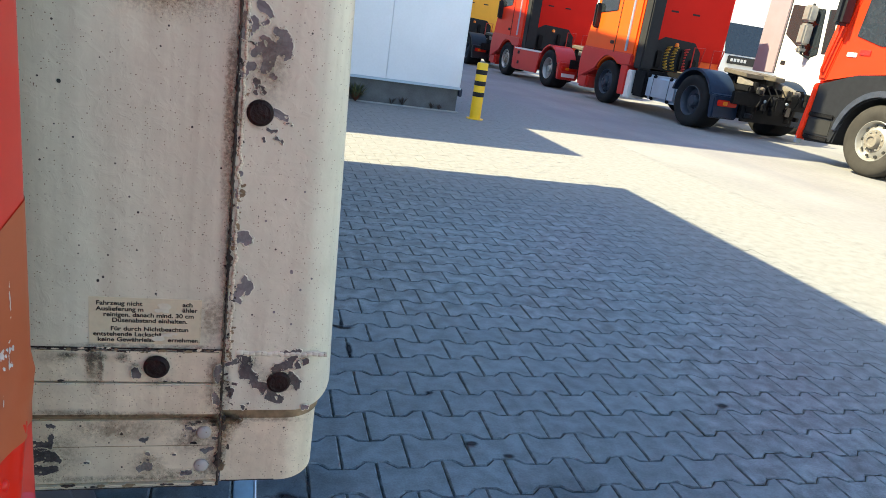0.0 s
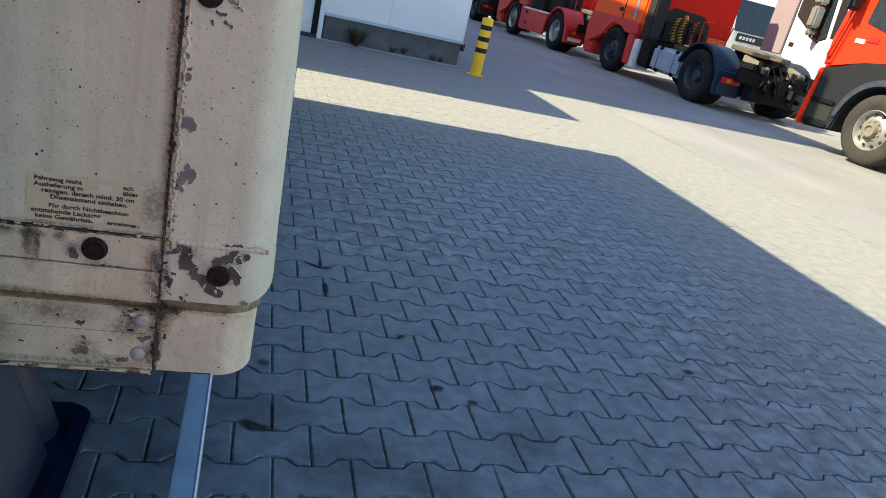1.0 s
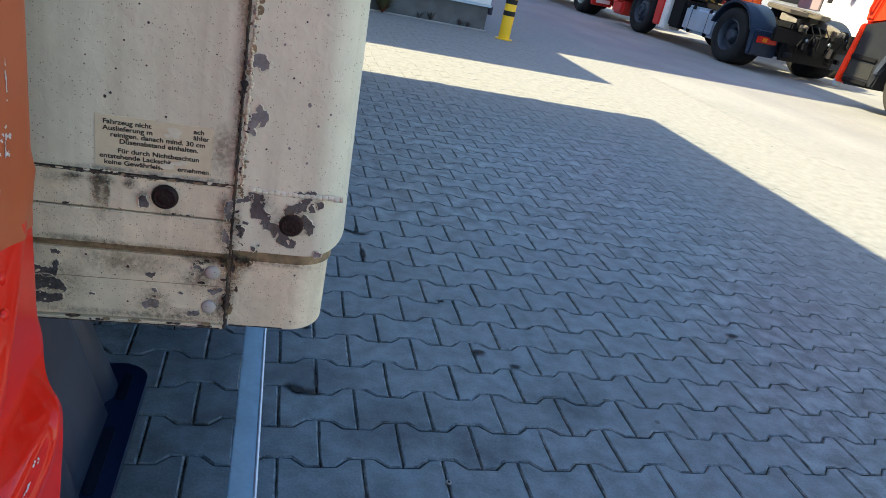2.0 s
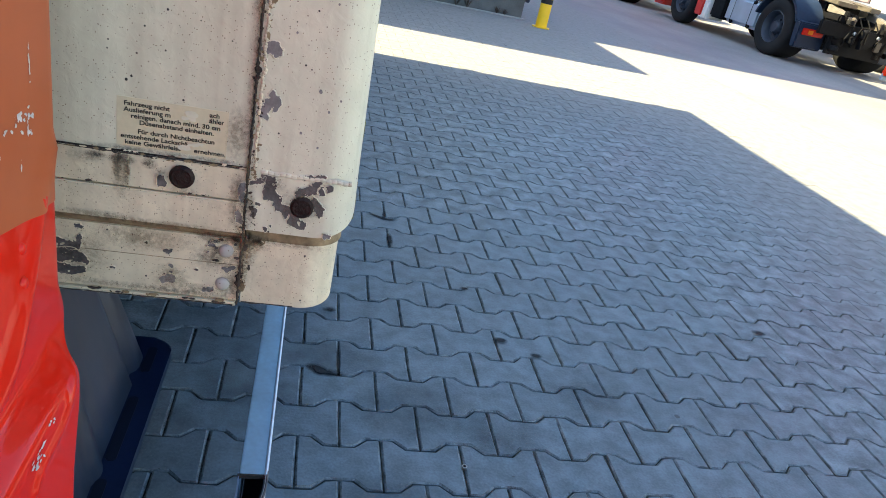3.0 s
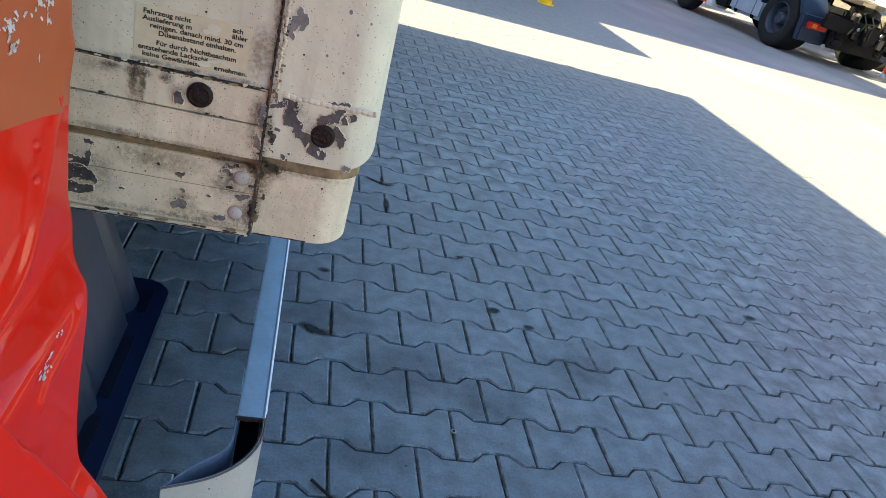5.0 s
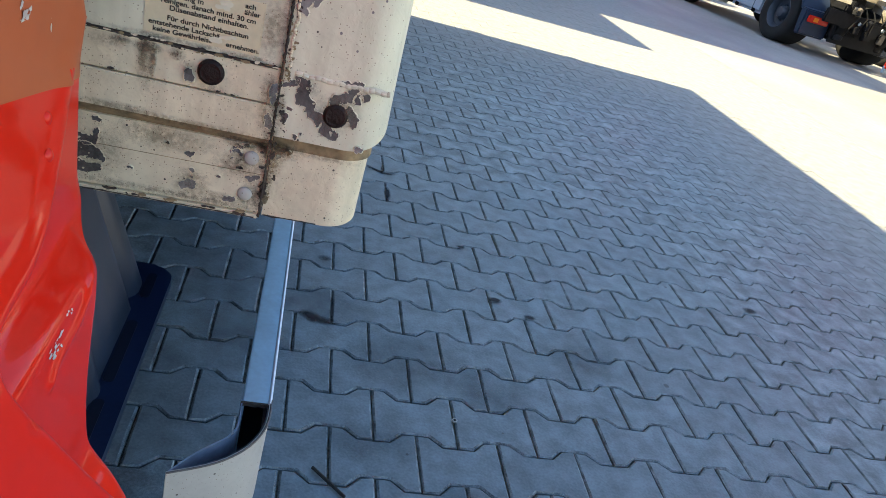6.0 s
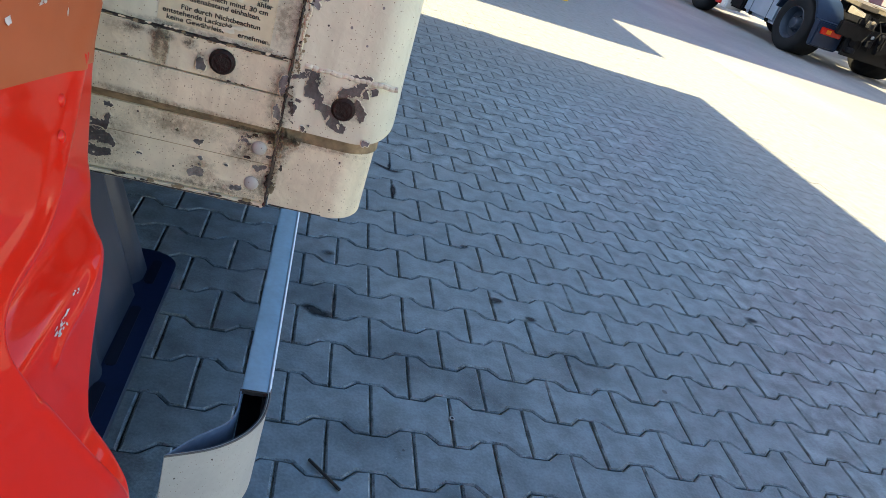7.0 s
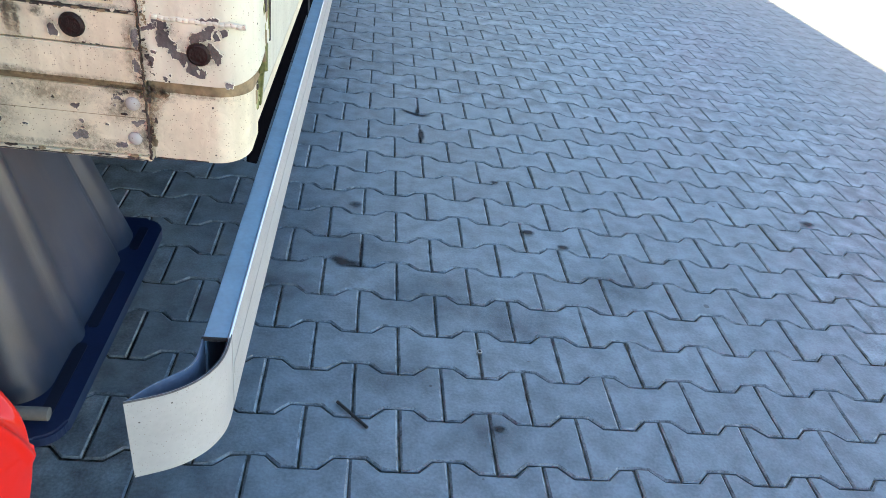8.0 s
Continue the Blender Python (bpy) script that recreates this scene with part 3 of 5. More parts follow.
    for k, (x, mt) in enumerate(((0.85, hose_yellow), (1.05, hose_yellow), (1.35, hose_red)) if hoses else ()):
        part("air_hose", tube(coil(x, cy - 0.16, 1.02, 1.55, 0.045, 8), 0.014, 6), mt, t, "coiled air hose", smooth=True)
    for x in (1.55, 2.1):
        part("grab_rail", tube([(x, cy - 0.04, 1.1), (x, cy - 0.14, 1.15), (x, cy - 0.14, 1.6), (x + 0.3, cy - 0.14, 1.62), (x + 0.3, cy - 0.04, 1.2)], 0.016, 6), lower_mat, t)
    part("lamp", lathe([(0, 0.05), (0.06, 0.05), (0.09, 0.02)], 12, "z", centre=(1.0, cy - 0.2, 1.55)), lamp_amber, t, smooth=True)
    t.matrix_world = m or LINE @ pose(0, s, 0)
    return t


tractor("red tractor unit with slate guards and a bare coupling plate", 4.8, sunlit_orange, panel_shade_red, slate_plastic, rear_mat=rear_shade_red, hoses=True)
tractor("dark red tractor unit with red side skirts", 11.5, orange_red, panel_shade_red, panel_shade_red, panel_shade_red, rear_mat=rear_shade_red, base=3.2)
tractor("yellow tractor unit parked at the head of the row", 18.6, yellow, panel_shade_red, grey_plastic, base=3.4)
facing = tractor("white tractor unit facing the row with a dark windscreen", 0, white_paint, white_paint, grey_plastic, m=pose(16.95, 24.8, 0, 0, 0, 180))
part("grille", box(0.3, 2.2, 4.76, 4.83, 1.42, 1.68, 0.02), grey_plastic, facing)
for k in range(5):
    part("grille_badge", box(1.5 + 0.13 * k, 1.59 + 0.13 * k, 4.82, 4.84, 1.5, 1.6, 0.004), white_paint, facing)


def white_cab():
    """A white lorry nose to tail with the row's other lane, its nose towards the gate; near side at x = 0, nose at y = 0."""
    t = thing("lorry_cab", "white lorry with a mauve side fairing behind its door", "lorry", "parked lorries")
    side = [(0.0, 0.5), (0.0, 1.5), (0.35, 2.75), (0.7, 3.2), (1.95, 3.25), (1.95, 1.25), (1.3, 1.1), (1.1, 0.5)]
    part("cab", prism(side, 0.02, 2.48, "x", 0.05, seg=3), white_paint, t, smooth=True)
    part("side_fairing", prism([(1.94, 1.3), (2.7, 1.3), (2.7, 3.2), (1.94, 3.3)], -0.005, 0.06, "x", 0.015), mauve, t, "dusty mauve side fairing")
    part("side_window", prism([(1.86, 2.22), (0.95, 1.72), (0.68, 1.82), (0.8, 2.8), (1.86, 2.9)], 0.0, 2.5, "x", 0.015), glass, t)
    part("windscreen", prism([(-0.02, 1.7), (0.02, 1.68), (0.36, 2.72), (0.3, 2.72)], 0.15, 2.35, "x", 0.01), glass, t)
    part("quarter_glass", prism([(0.3, 1.85), (0.58, 1.85), (0.68, 2.8), (0.45, 2.8)], 0.0, 0.05, "x", 0.01), glass, t)
    for z0, z1, w in ((2.5, 2.85, 0.24), (2.0, 2.46, 0.22), (1.82, 1.96, 0.14)):
        part("mirror", box(-0.3, -0.06, 1.02 - w / 2, 1.02 + w / 2, z0, z1, 0.04), alloy, t, smooth=True)
    part("mirror_arm", tube([(-0.16, 1.0, 2.9), (-0.16, 1.0, 1.8), (0.05, 0.9, 1.72)], 0.03), grey_plastic, t)
    part("flap", box(0.005, 0.03, 1.62, 1.78, 1.52, 1.62, 0.01), grey_plastic, t)
    part("door_edge", box(0.01, 0.03, 1.9, 1.915, 1.3, 3.1), grey_plastic, t)
    for x in (0.78, 1.62):
        part("chassis_rail", box(x, x + 0.1, 0.6, 6.2, 0.72, 0.98, 0.01), dark_steel, t)
    part("air_filter", lathe([(2.0, 0.1), (2.05, 0.28), (2.9, 0.28), (2.95, 0.1)], 24, "y", centre=(0.4, 0, 0.85)), grease, t, smooth=True)
    part("fuel_tank", box(0.06, 0.66, 1.7, 3.4, 0.34, 0.9, 0.08, seg=3), silver, t, smooth=True)
    for far in (False, True):
        wheel(t, 0.95, far)
        wheel(t, 4.9, far, deep=True, width=0.56)
    t.matrix_world = pose(11.85, 12.1, 0, 0, 0, 0.5)


white_cab()


def near_cab():
    """The orange-red lorry whose cab stands next to the row's last coupling plate; front axle at y = 0."""
    t = thing("lorry_cab", "orange-red lorry with dark plastic arches and an alloy wheel", "lorry", "parked lorries")
    for side in (False, True):
        wheel(t, 0.0, side, tyre_mat=dusty_rubber, rim_mat=alloy, r=0.53)
        wheel(t, -3.7, side, deep=True, rim_mat=alloy, width=0.56)
    side = [(-1.1, 1.5), (-0.2, 1.52), (0.6, 1.48), (1.25, 1.22), (1.38, 1.25), (1.4, 1.7), (1.25, 2.3), (0.98, 3.0), (0.7, 3.2), (-1.1, 3.2)]
    part("cab", prism(side, 0.03, 2.47, "x", 0.05, seg=3), orange_red, t, smooth=True)
    arch = [(-1.1, 1.48), (-1.1, 0.5), (-0.72, 0.5)] + arc(0, 0.5, 0.68, 172, 12, 14) + [(0.72, 0.34), (1.3, 0.3), (1.4, 0.6), (1.4, 1.22), (1.22, 1.2), (0.6, 1.46), (-0.2, 1.5)]
    part("wheel_arch", prism(arch, 0.015, 2.485, "x", 0.03), grey_plastic, t, "dark plastic wheel arch", smooth=True)
    lip = arc(0, 0.5, 0.76, 180, 5, 16) + arc(0, 0.5, 0.68, 5, 180, 16)
    part("arch_lip", prism(lip, -0.025, 0.06, "x", 0.012), black_plastic, t, smooth=True)
    part("step", box(-0.01, 0.3, 0.78, 1.3, 0.34, 0.42, 0.02), dark_steel, t)
    part("step", box(-0.01, 0.3, 0.78, 1.3, 0.7, 0.78, 0.02), dark_steel, t)
    part("step_recess", box(0.004, 0.05, 0.8, 1.28, 0.44, 0.68, 0.01), sign_black, t)
    part("corner_blade", prism([(1.26, 1.24), (1.34, 1.22), (1.43, 0.32), (1.36, 0.3), (1.3, 0.5)], -0.02, 0.2, "x", 0.015), orange_red, t)
    part("blade_tip", box(-0.022, 0.1, 1.37, 1.42, 0.24, 0.36, 0.01), silver, t)
    part("pillar_handle", tube([(-0.02, 1.26, 1.4), (-0.06, 1.24, 1.45), (-0.06, 1.1, 2.15), (-0.02, 1.07, 2.2)], 0.022, 8), orange_red, t, smooth=True)
    part("pillar", prism([(1.18, 1.3), (1.32, 1.3), (1.02, 2.6), (0.92, 2.6)], 0.0, 0.1, "x", 0.02), orange_red, t)
    part("side_window", prism([(-0.55, 1.95), (0.35, 1.85), (0.85, 1.98), (0.78, 2.7), (-0.55, 2.75)], 0.015, 2.485, "x", 0.02), glass, t)
    part("windscreen", prism([(1.36, 1.8), (1.42, 1.78), (1.12, 2.72), (1.06, 2.7)], 0.2, 2.3, "x", 0.01), glass, t)
    part("mirror", box(-0.26, 0.0, 0.98, 1.14, 2.12, 2.75, 0.05), grey_plastic, t, smooth=True)
    part("mirror", box(-0.24, -0.02, 1.5, 1.62, 2.5, 2.75, 0.05), grey_plastic, t, smooth=True)
    part("mirror_arm", tube([(-0.1, 1.06, 2.74), (0.1, 1.1, 2.85), (0.2, 1.0, 2.8)], 0.025), grey_plastic, t)
    part("mirror_arm", tube([(-0.12, 1.55, 2.74), (0.0, 1.4, 2.88), (0.2, 1.15, 2.82)], 0.025), grey_plastic, t)
    part("badge", box(0.015, 0.04, 0.74, 0.92, 1.68, 1.75, 0.006), white_paint, t)
    part("badge", box(0.015, 0.04, 0.5, 0.7, 1.72, 1.8, 0.006), lamp_red, t)
    part("door_handle", box(0.0, 0.04, -0.3, -0.05, 1.72, 1.84, 0.015), grey_plastic, t)
    part("door_edge", box(0.022, 0.04, -0.45, -0.438, 1.5, 3.0), sign_black, t)
    part("marker_lamp", box(-0.03, 0.02, -0.82, -0.74, 0.6, 0.72, 0.01), lamp_amber, t, "amber marker lamp")
    part("mud_flap", box(0.03, 0.45, -0.78, -0.74, 0.2, 0.55, 0.006), rubber, t)
    part("guard_fin", prism([(-0.62, 1.12), (-0.74, 1.1), (-0.86, 0.5), (-0.76, 0.36), (-0.7, 0.5)], -0.02, 0.12, "x", 0.02), slate_plastic, t, "grey plastic guard fin", smooth=True)
    ladder = part("step_frame", tube([(-0.02, -0.98, 0.42), (-0.02, -1.02, 0.74), (-0.02, -1.2, 1.02), (-0.02, -1.5, 1.04)], 0.022, 8), hub_tan, t, "dusty tubular step frame", smooth=True)
    part("step_tread", box(-0.04, 0.2, -1.42, -0.96, 0.4, 0.44, 0.01), hub_tan, ladder)
    part("step_tread", box(-0.04, 0.2, -1.42, -1.0, 0.74, 0.78, 0.01), hub_tan, ladder)
    part("battery_case", box(0.12, 0.6, -1.28, -1.0, 0.45, 0.95, 0.04), silver, t, smooth=True)
    for x in (0.78, 1.62):
        part("chassis_rail", box(x, x + 0.1, -4.6, 1.1, 0.72, 0.98, 0.01), dark_steel, t)
    part("fuel_tank", box(0.06, 0.66, -2.8, -1.3, 0.34, 0.9, 0.07, seg=3), silver, t, smooth=True)
    for x0, x1 in ((0.0, 0.58), (1.92, 2.5)):
        part("rear_guard", prism(arc(-3.7, 0.52, 0.66, 12, 168, 14) + arc(-3.7, 0.52, 0.62, 168, 12, 14), x0, x1, "x", 0.008), grey_plastic, t, smooth=True)
    t.matrix_world = LINE @ pose(0, 0.4, 0)


near_cab()

# ---- the box lorry beside the camera ----
FRONT, SIDE, BOT = -0.473, -0.1203, 0.8375
lorry = thing("box_lorry", "lorry with a chipped cream box body and a glossy red cab", "lorry")
part("front_panel", box(-2.27, -0.2115, FRONT, FRONT + 0.03, 0.9634, 3.6, 0.0012), cream, lorry, "speckled cream front wall panel")


def ring(r, x0, x1, y0, y1, wall=0.004, n=12):
    """Plan of the corner, outer skin and back along the inner skin: the flat front, the rounded corner, the start of the side."""
    def skin(d):
        q = r - d
        pts = [(x0 + (x1 - r - x0) * k / 6, y0 + d) for k in range(6)]
        pts += [(x1 - r + q * math.sin(math.pi / 2 * k / n), y0 + r - q * math.cos(math.pi / 2 * k / n)) for k in range(n + 1)]
        return pts + [(x1 - d, y1)]
    return skin(0.0) + skin(wall)[::-1]


def taper(z):
    """How far the side of the box draws in above its bottom edge."""
    k = min(1.0, max(0.0, (z - 0.9) / 0.36))
    return 0.0108 * k


def corner(z0, z1, plan, low_round, steps):
    bm = bmesh.new()
    x1, half = max(p[0] for p in plan), len(plan) // 2
    rows = []
    for k in range(steps + 1):
        z = z0 + (z1 - z0) * (k / steps) ** 2
        fade = max(0.0, 1 - (z - z0) / 0.06)
        row = []
        for i, (x, y) in enumerate(plan):
            j = i if i < half else len(plan) - 1 - i
            lift = low_round * max(0.0, (j - 6) / (half - 7)) ** 2 * fade
            row.append(bm.verts.new((x - taper(z) * max(0.0, (x + 0.19) / (x1 + 0.19)), y, z + lift)))
        rows.append(row)
    n = len(plan)
    for u, v in zip(rows, rows[1:]):
        for i in range(n):
            bm.faces.new((u[i], u[(i + 1) % n], v[(i + 1) % n], v[i]))
    bm.faces.new(rows[0])
    bm.faces.new(rows[-1])
    return bm


part("corner_post", corner(0.911, 3.6, ring(0.034, -0.2095, SIDE, FRONT - 0.003, -0.405), 0.022, 60), cream, lorry, "rounded cream corner post with flaking paint", smooth=True)
part("bottom_corner", corner(BOT, 0.9105, ring(0.03, -0.2085, -0.1303, FRONT + 0.003, -0.41), 0.0045, 12), cream_low, lorry, smooth=True)
part("skirt_strip", box(-2.27, -0.2105, FRONT - 0.0015, FRONT + 0.02, 0.9353, 0.9625, 0.0008), cream_low, lorry)
part("skirt_strip", box(-2.27, -0.2105, FRONT - 0.003, FRONT + 0.02, 0.9065, 0.9343, 0.001), cream_low, lorry)
part("ledge_dirt", prism([(FRONT - 0.002, 0.9065), (FRONT + 0.0045, 0.8985), (FRONT + 0.012, 0.8985), (FRONT + 0.012, 0.9065)], -2.27, -0.2105, "x"), brown_dirt, lorry, "brown dirt under the ledge")
part("bottom_rail", box(-2.27, -0.2095, FRONT + 0.003, FRONT + 0.03, BOT, 0.9, 0.002), cream_low, lorry)
part("rail_crack", box(-2.27, -0.2095, FRONT + 0.0027, FRONT + 0.01, 0.8736, 0.874), brown_dirt, lorry)
part("bottom_lip", box(-2.27, -0.211, FRONT, FRONT + 0.03, BOT - 0.003, BOT + 0.0005, 0.001), cream_low, lorry)
part("backing", box(-2.26, -0.16, FRONT + 0.012, FRONT + 0.028, BOT + 0.002, 3.59), grime, lorry)
part("groove", box(-2.27, -0.211, FRONT + 0.001, FRONT + 0.012, 0.962, 0.964), grime, lorry, "dark caulked groove")


def ragged(length, width, seed, horizontal=True, step=0.004):
    """A thin crust with a ragged outline, along x or z, a little proud of its wall."""
    bm = bmesh.new()
    n = int(length / step)
    rows = []
    for k in range(n + 1):
        a = k * step
        w = width * (0.45 + 0.9 * noise.noise((a * 60, seed, 0.3)) ** 2 + 0.7 * noise.noise((a * 330, seed, 2.0)))
        w2 = width * (0.45 + 0.9 * noise.noise((a * 55, seed + 7, 0.9)) ** 2 + 0.7 * noise.noise((a * 290, seed + 3, 5.0)))
        w, w2 = max(w, 0.0004), max(w2, 0.0004)
        rows.append((bm.verts.new((a, 0, w) if horizontal else (w, 0, a)), bm.verts.new((a, -0.0006, 0) if horizontal else (0, -0.0006, a)), bm.verts.new((a, 0, -w2) if horizontal else (-w2, 0, a))))
    for u, v in zip(rows, rows[1:]):
        bm.faces.new((u[0], v[0], v[1], u[1]))
        bm.faces.new((u[1], v[1], v[2], u[2]))
    return bm


def crust(name, x, z, bm, mat, y=FRONT - 0.0008, label=""):
    ob = part(name, bm, mat, lorry, label)
    ob.location = (x, y, z)
    return ob


crust("seam_crust", -0.2105, 0.8385, ragged(1.0035, 0.0021, 1.0, False, 0.0016), grime, FRONT - 0.0035, "dark rusty seam")
crust("seam_crust", -0.2105, 1.842, ragged(1.7, 0.002, 2.0, False), grime, FRONT - 0.0035)
crust("groove_crust", -0.75, 0.963, ragged(0.538, 0.0009, 4.0), grime, FRONT - 0.0018)
crust("lip_crust", -0.75, 0.836, ragged(0.539, 0.0011, 9.0), grime, FRONT - 0.0005)
crust("lip_crust", -0.2075, 0.8382, ragged(0.046, 0.0011, 4.0), grime, FRONT + 0.0027)


LAYERS = []


def patch(x, z, w, h, inside_of, seed, mat, y, step, name, lip):
    """The cells of a fine net, w by h, for which inside_of(u, v) holds, with a smoothed outline; lip: the paint's broken edge round it."""
    LAYERS.append(name)
    y -= 0.00004 * (len(LAYERS) % 8)
    nx, nz = max(4, int(w / step)), max(4, int(h / step))
    bm, net = bmesh.new(), {}

    def vert(i, j):
        if (i, j) not in net:
            net[i, j] = bm.verts.new(((i / nx - 0.5) * w, 0.0, (j / nz - 0.5) * h))
        return net[i, j]

    for i in range(nx):
        for j in range(nz):
            if inside_of(2 * (i + 0.5) / nx - 1, 2 * (j + 0.5) / nz - 1):
                bm.faces.new((vert(i, j), vert(i + 1, j), vert(i + 1, j + 1), vert(i, j + 1)))
    for _ in range(2):
        moved = {}
        for v in bm.verts:
            ring = [e.other_vert(v) for e in v.link_edges if e.is_boundary]
            if len(ring) == 2:
                moved[v] = v.co * 0.4 + (ring[0].co + ring[1].co) * 0.3
        for v, co in moved.items():
            v.co = co
    if lip:
        rim, outward = bmesh.new(), {}
        edges = [e for e in bm.edges if e.is_boundary]
        for e in edges:
            away = (e.verts[0].co + e.verts[1].co) / 2 - e.link_faces[0].calc_center_median()
            for v in e.verts:
                outward[v] = outward.get(v, Vector((0, 0, 0))) + away.normalized()
        made = {}
        for v, d in outward.items():
            d = d.normalized()
            k = 0.3 + 1.5 * abs(noise.noise(v.co * 180 + Vector((seed, 0, 0))))
            made[v] = [rim.verts.new(v.co + Vector((0, dy, 0)) + d * (q * k)) for q, dy in ((-0.0001, 0.0002), (0.0001, -0.00035 * k), (0.00035, -0.0004 * k), (0.0011, 0.0005))]
        for e in edges:
            p, q = made[e.verts[0]], made[e.verts[1]]
            for k in range(3):
                rim.faces.new((p[k], q[k], q[k + 1], p[k + 1]))
        edge = part("paint_edge", rim, lip, lorry, smooth=True)
        edge.location = (x, y, z)
    ob = part(name, bm, mat, lorry)
    ob.location = (x, y, z)
    return ob


def flake(x, z, w, h, seed, mat, y, cut=0.0, rough=1.15, scale=210.0, step=0.0006, name="paint_chip", squash=(1, 1), lip=None):
    """A patch of missing paint or of dirt: wandering noise, fading to the patch's rim, that stays above a cut."""
    def holds(u, v):
        p = Vector((u * w * scale / 2 * squash[0] + seed, v * h * scale / 2 * squash[1] - seed, seed * 0.7))
        return 0.75 - (u * u + v * v) + rough * (0.9 * noise.noise(p) + 0.45 * noise.noise(p * 2.7) + 0.25 * noise.noise(p * 6.1)) > cut
    return patch(x, z, w, h, holds, seed, mat, y, step, name, lip)


def chip(*strokes, mat, seed, y=None, lip=None):
    """Paint flaked off along strokes of (x, z, half width) in millimetres, with a ragged outline."""
    runs = [[Vector(q) / 1000 for q in s] for s in strokes]
    pts = [q for s in runs for q in s]
    x0, x1 = min(q.x - q.z for q in pts) - 0.002, max(q.x + q.z for q in pts) + 0.002
    z0, z1 = min(q.y - q.z for q in pts) - 0.002, max(q.y + q.z for q in pts) + 0.002
    cx, cz, w, h = (x0 + x1) / 2, (z0 + z1) / 2, x1 - x0, z1 - z0

    def holds(u, v):
        x, z = cx + u * w / 2, cz + v * h / 2
        deep = -1.0
        for s in runs:
            for a, b in zip(s, s[1:] if len(s) > 1 else s):
                dx, dz = b.x - a.x, b.y - a.y
                t = min(1.0, max(0.0, ((x - a.x) * dx + (z - a.y) * dz) / max(1e-12, dx * dx + dz * dz)))
                deep = max(deep, a.z + (b.z - a.z) * t - math.hypot(x - a.x - t * dx, z - a.y - t * dz))
        p = Vector((x, z, 0)) * 330 + Vector((seed, -seed, seed * 0.7))
        if noise.noise(p * 0.8 + Vector((9.0, 4.0, 2.0))) > 0.52:
            return False
        return deep + 0.0015 * noise.noise(p) + 0.001 * noise.noise(p * 2.3) + 0.0009 * noise.noise(p * 4.7) > 0.0
    patch(cx, cz, w, h, holds, seed, mat, POST_Y if y is None else y, 0.0005, "paint_chip", lip or cream)


def stain_shade_material(name, colour, gain, grain=160.0, low=0.3):
    """Dirt, or painted shade, that is densest in the middle of its patch and breaks up towards the rim."""
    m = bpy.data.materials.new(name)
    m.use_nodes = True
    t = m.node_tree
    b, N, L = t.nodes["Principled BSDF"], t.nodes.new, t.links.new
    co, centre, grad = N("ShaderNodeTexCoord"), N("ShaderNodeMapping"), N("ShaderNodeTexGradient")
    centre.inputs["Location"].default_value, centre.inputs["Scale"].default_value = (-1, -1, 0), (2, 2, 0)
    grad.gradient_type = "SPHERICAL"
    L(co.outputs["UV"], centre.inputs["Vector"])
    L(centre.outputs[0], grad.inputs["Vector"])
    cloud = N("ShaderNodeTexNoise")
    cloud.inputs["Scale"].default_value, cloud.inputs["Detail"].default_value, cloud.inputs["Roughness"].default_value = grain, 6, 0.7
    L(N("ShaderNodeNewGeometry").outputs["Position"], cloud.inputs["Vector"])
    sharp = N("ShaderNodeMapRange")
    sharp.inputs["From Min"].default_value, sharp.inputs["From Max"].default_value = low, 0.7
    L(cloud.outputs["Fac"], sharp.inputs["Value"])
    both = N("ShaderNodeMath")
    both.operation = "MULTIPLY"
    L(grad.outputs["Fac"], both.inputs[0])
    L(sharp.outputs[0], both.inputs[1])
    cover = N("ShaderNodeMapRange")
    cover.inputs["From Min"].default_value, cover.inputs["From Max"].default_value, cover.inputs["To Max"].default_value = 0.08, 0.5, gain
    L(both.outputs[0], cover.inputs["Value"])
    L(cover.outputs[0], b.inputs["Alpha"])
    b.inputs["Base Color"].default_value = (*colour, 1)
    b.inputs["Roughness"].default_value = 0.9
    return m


dark_stain = stain_shade_material("dark_grime_stain", (0.05, 0.04, 0.03), 0.36, 330)
brown_stain = stain_shade_material("brown_run_stain", (0.2, 0.14, 0.075), 0.42, 260)
rust_stain = stain_shade_material("rust_stain", (0.3, 0.17, 0.09), 0.5, 420)
run_stain = stain_shade_material("dark_run_stain", (0.1, 0.08, 0.052), 0.72, 420, 0.2)
damp_stain = stain_shade_material("dark_rubber_stain", (0.012, 0.012, 0.014), 0.95, 22, 0.0)
under_shade = stain_shade_material("under_lorry_shade", (0.03, 0.036, 0.046), 0.16, 5, 0.1)
oil_stain = stain_shade_material("faint_oil_stain", (0.03, 0.036, 0.045), 0.2, 9, 0.0)


def stain(name, w, h, mat):
    """A flat patch of dirt, w by h, in its own xz plane."""
    me = bpy.data.meshes.new(name)
    me.from_pydata([(-w / 2, 0, -h / 2), (w / 2, 0, -h / 2), (w / 2, 0, h / 2), (-w / 2, 0, h / 2)], [], [(0, 1, 2, 3)])
    uv = me.uv_layers.new(name="UVMap")
    for k, c in enumerate(((0, 0), (1, 0), (1, 1), (0, 1))):
        uv.data[k].uv = c
    me.materials.append(mat)
    return new(name, me)


def grimy(x, z, w, h, mat, y):
    ob = stain("grime_stain", w, h, mat)
    ob.parent = lorry
    LAYERS.append("stain")
    ob.location = (x, y - 0.00005 * (len(LAYERS) % 8), z)


random.seed(5)
POST_Y, PANEL_Y, STRIP_Y, RAIL_Y = FRONT - 0.0035, FRONT - 0.0005, FRONT - 0.0036, FRONT + 0.0025
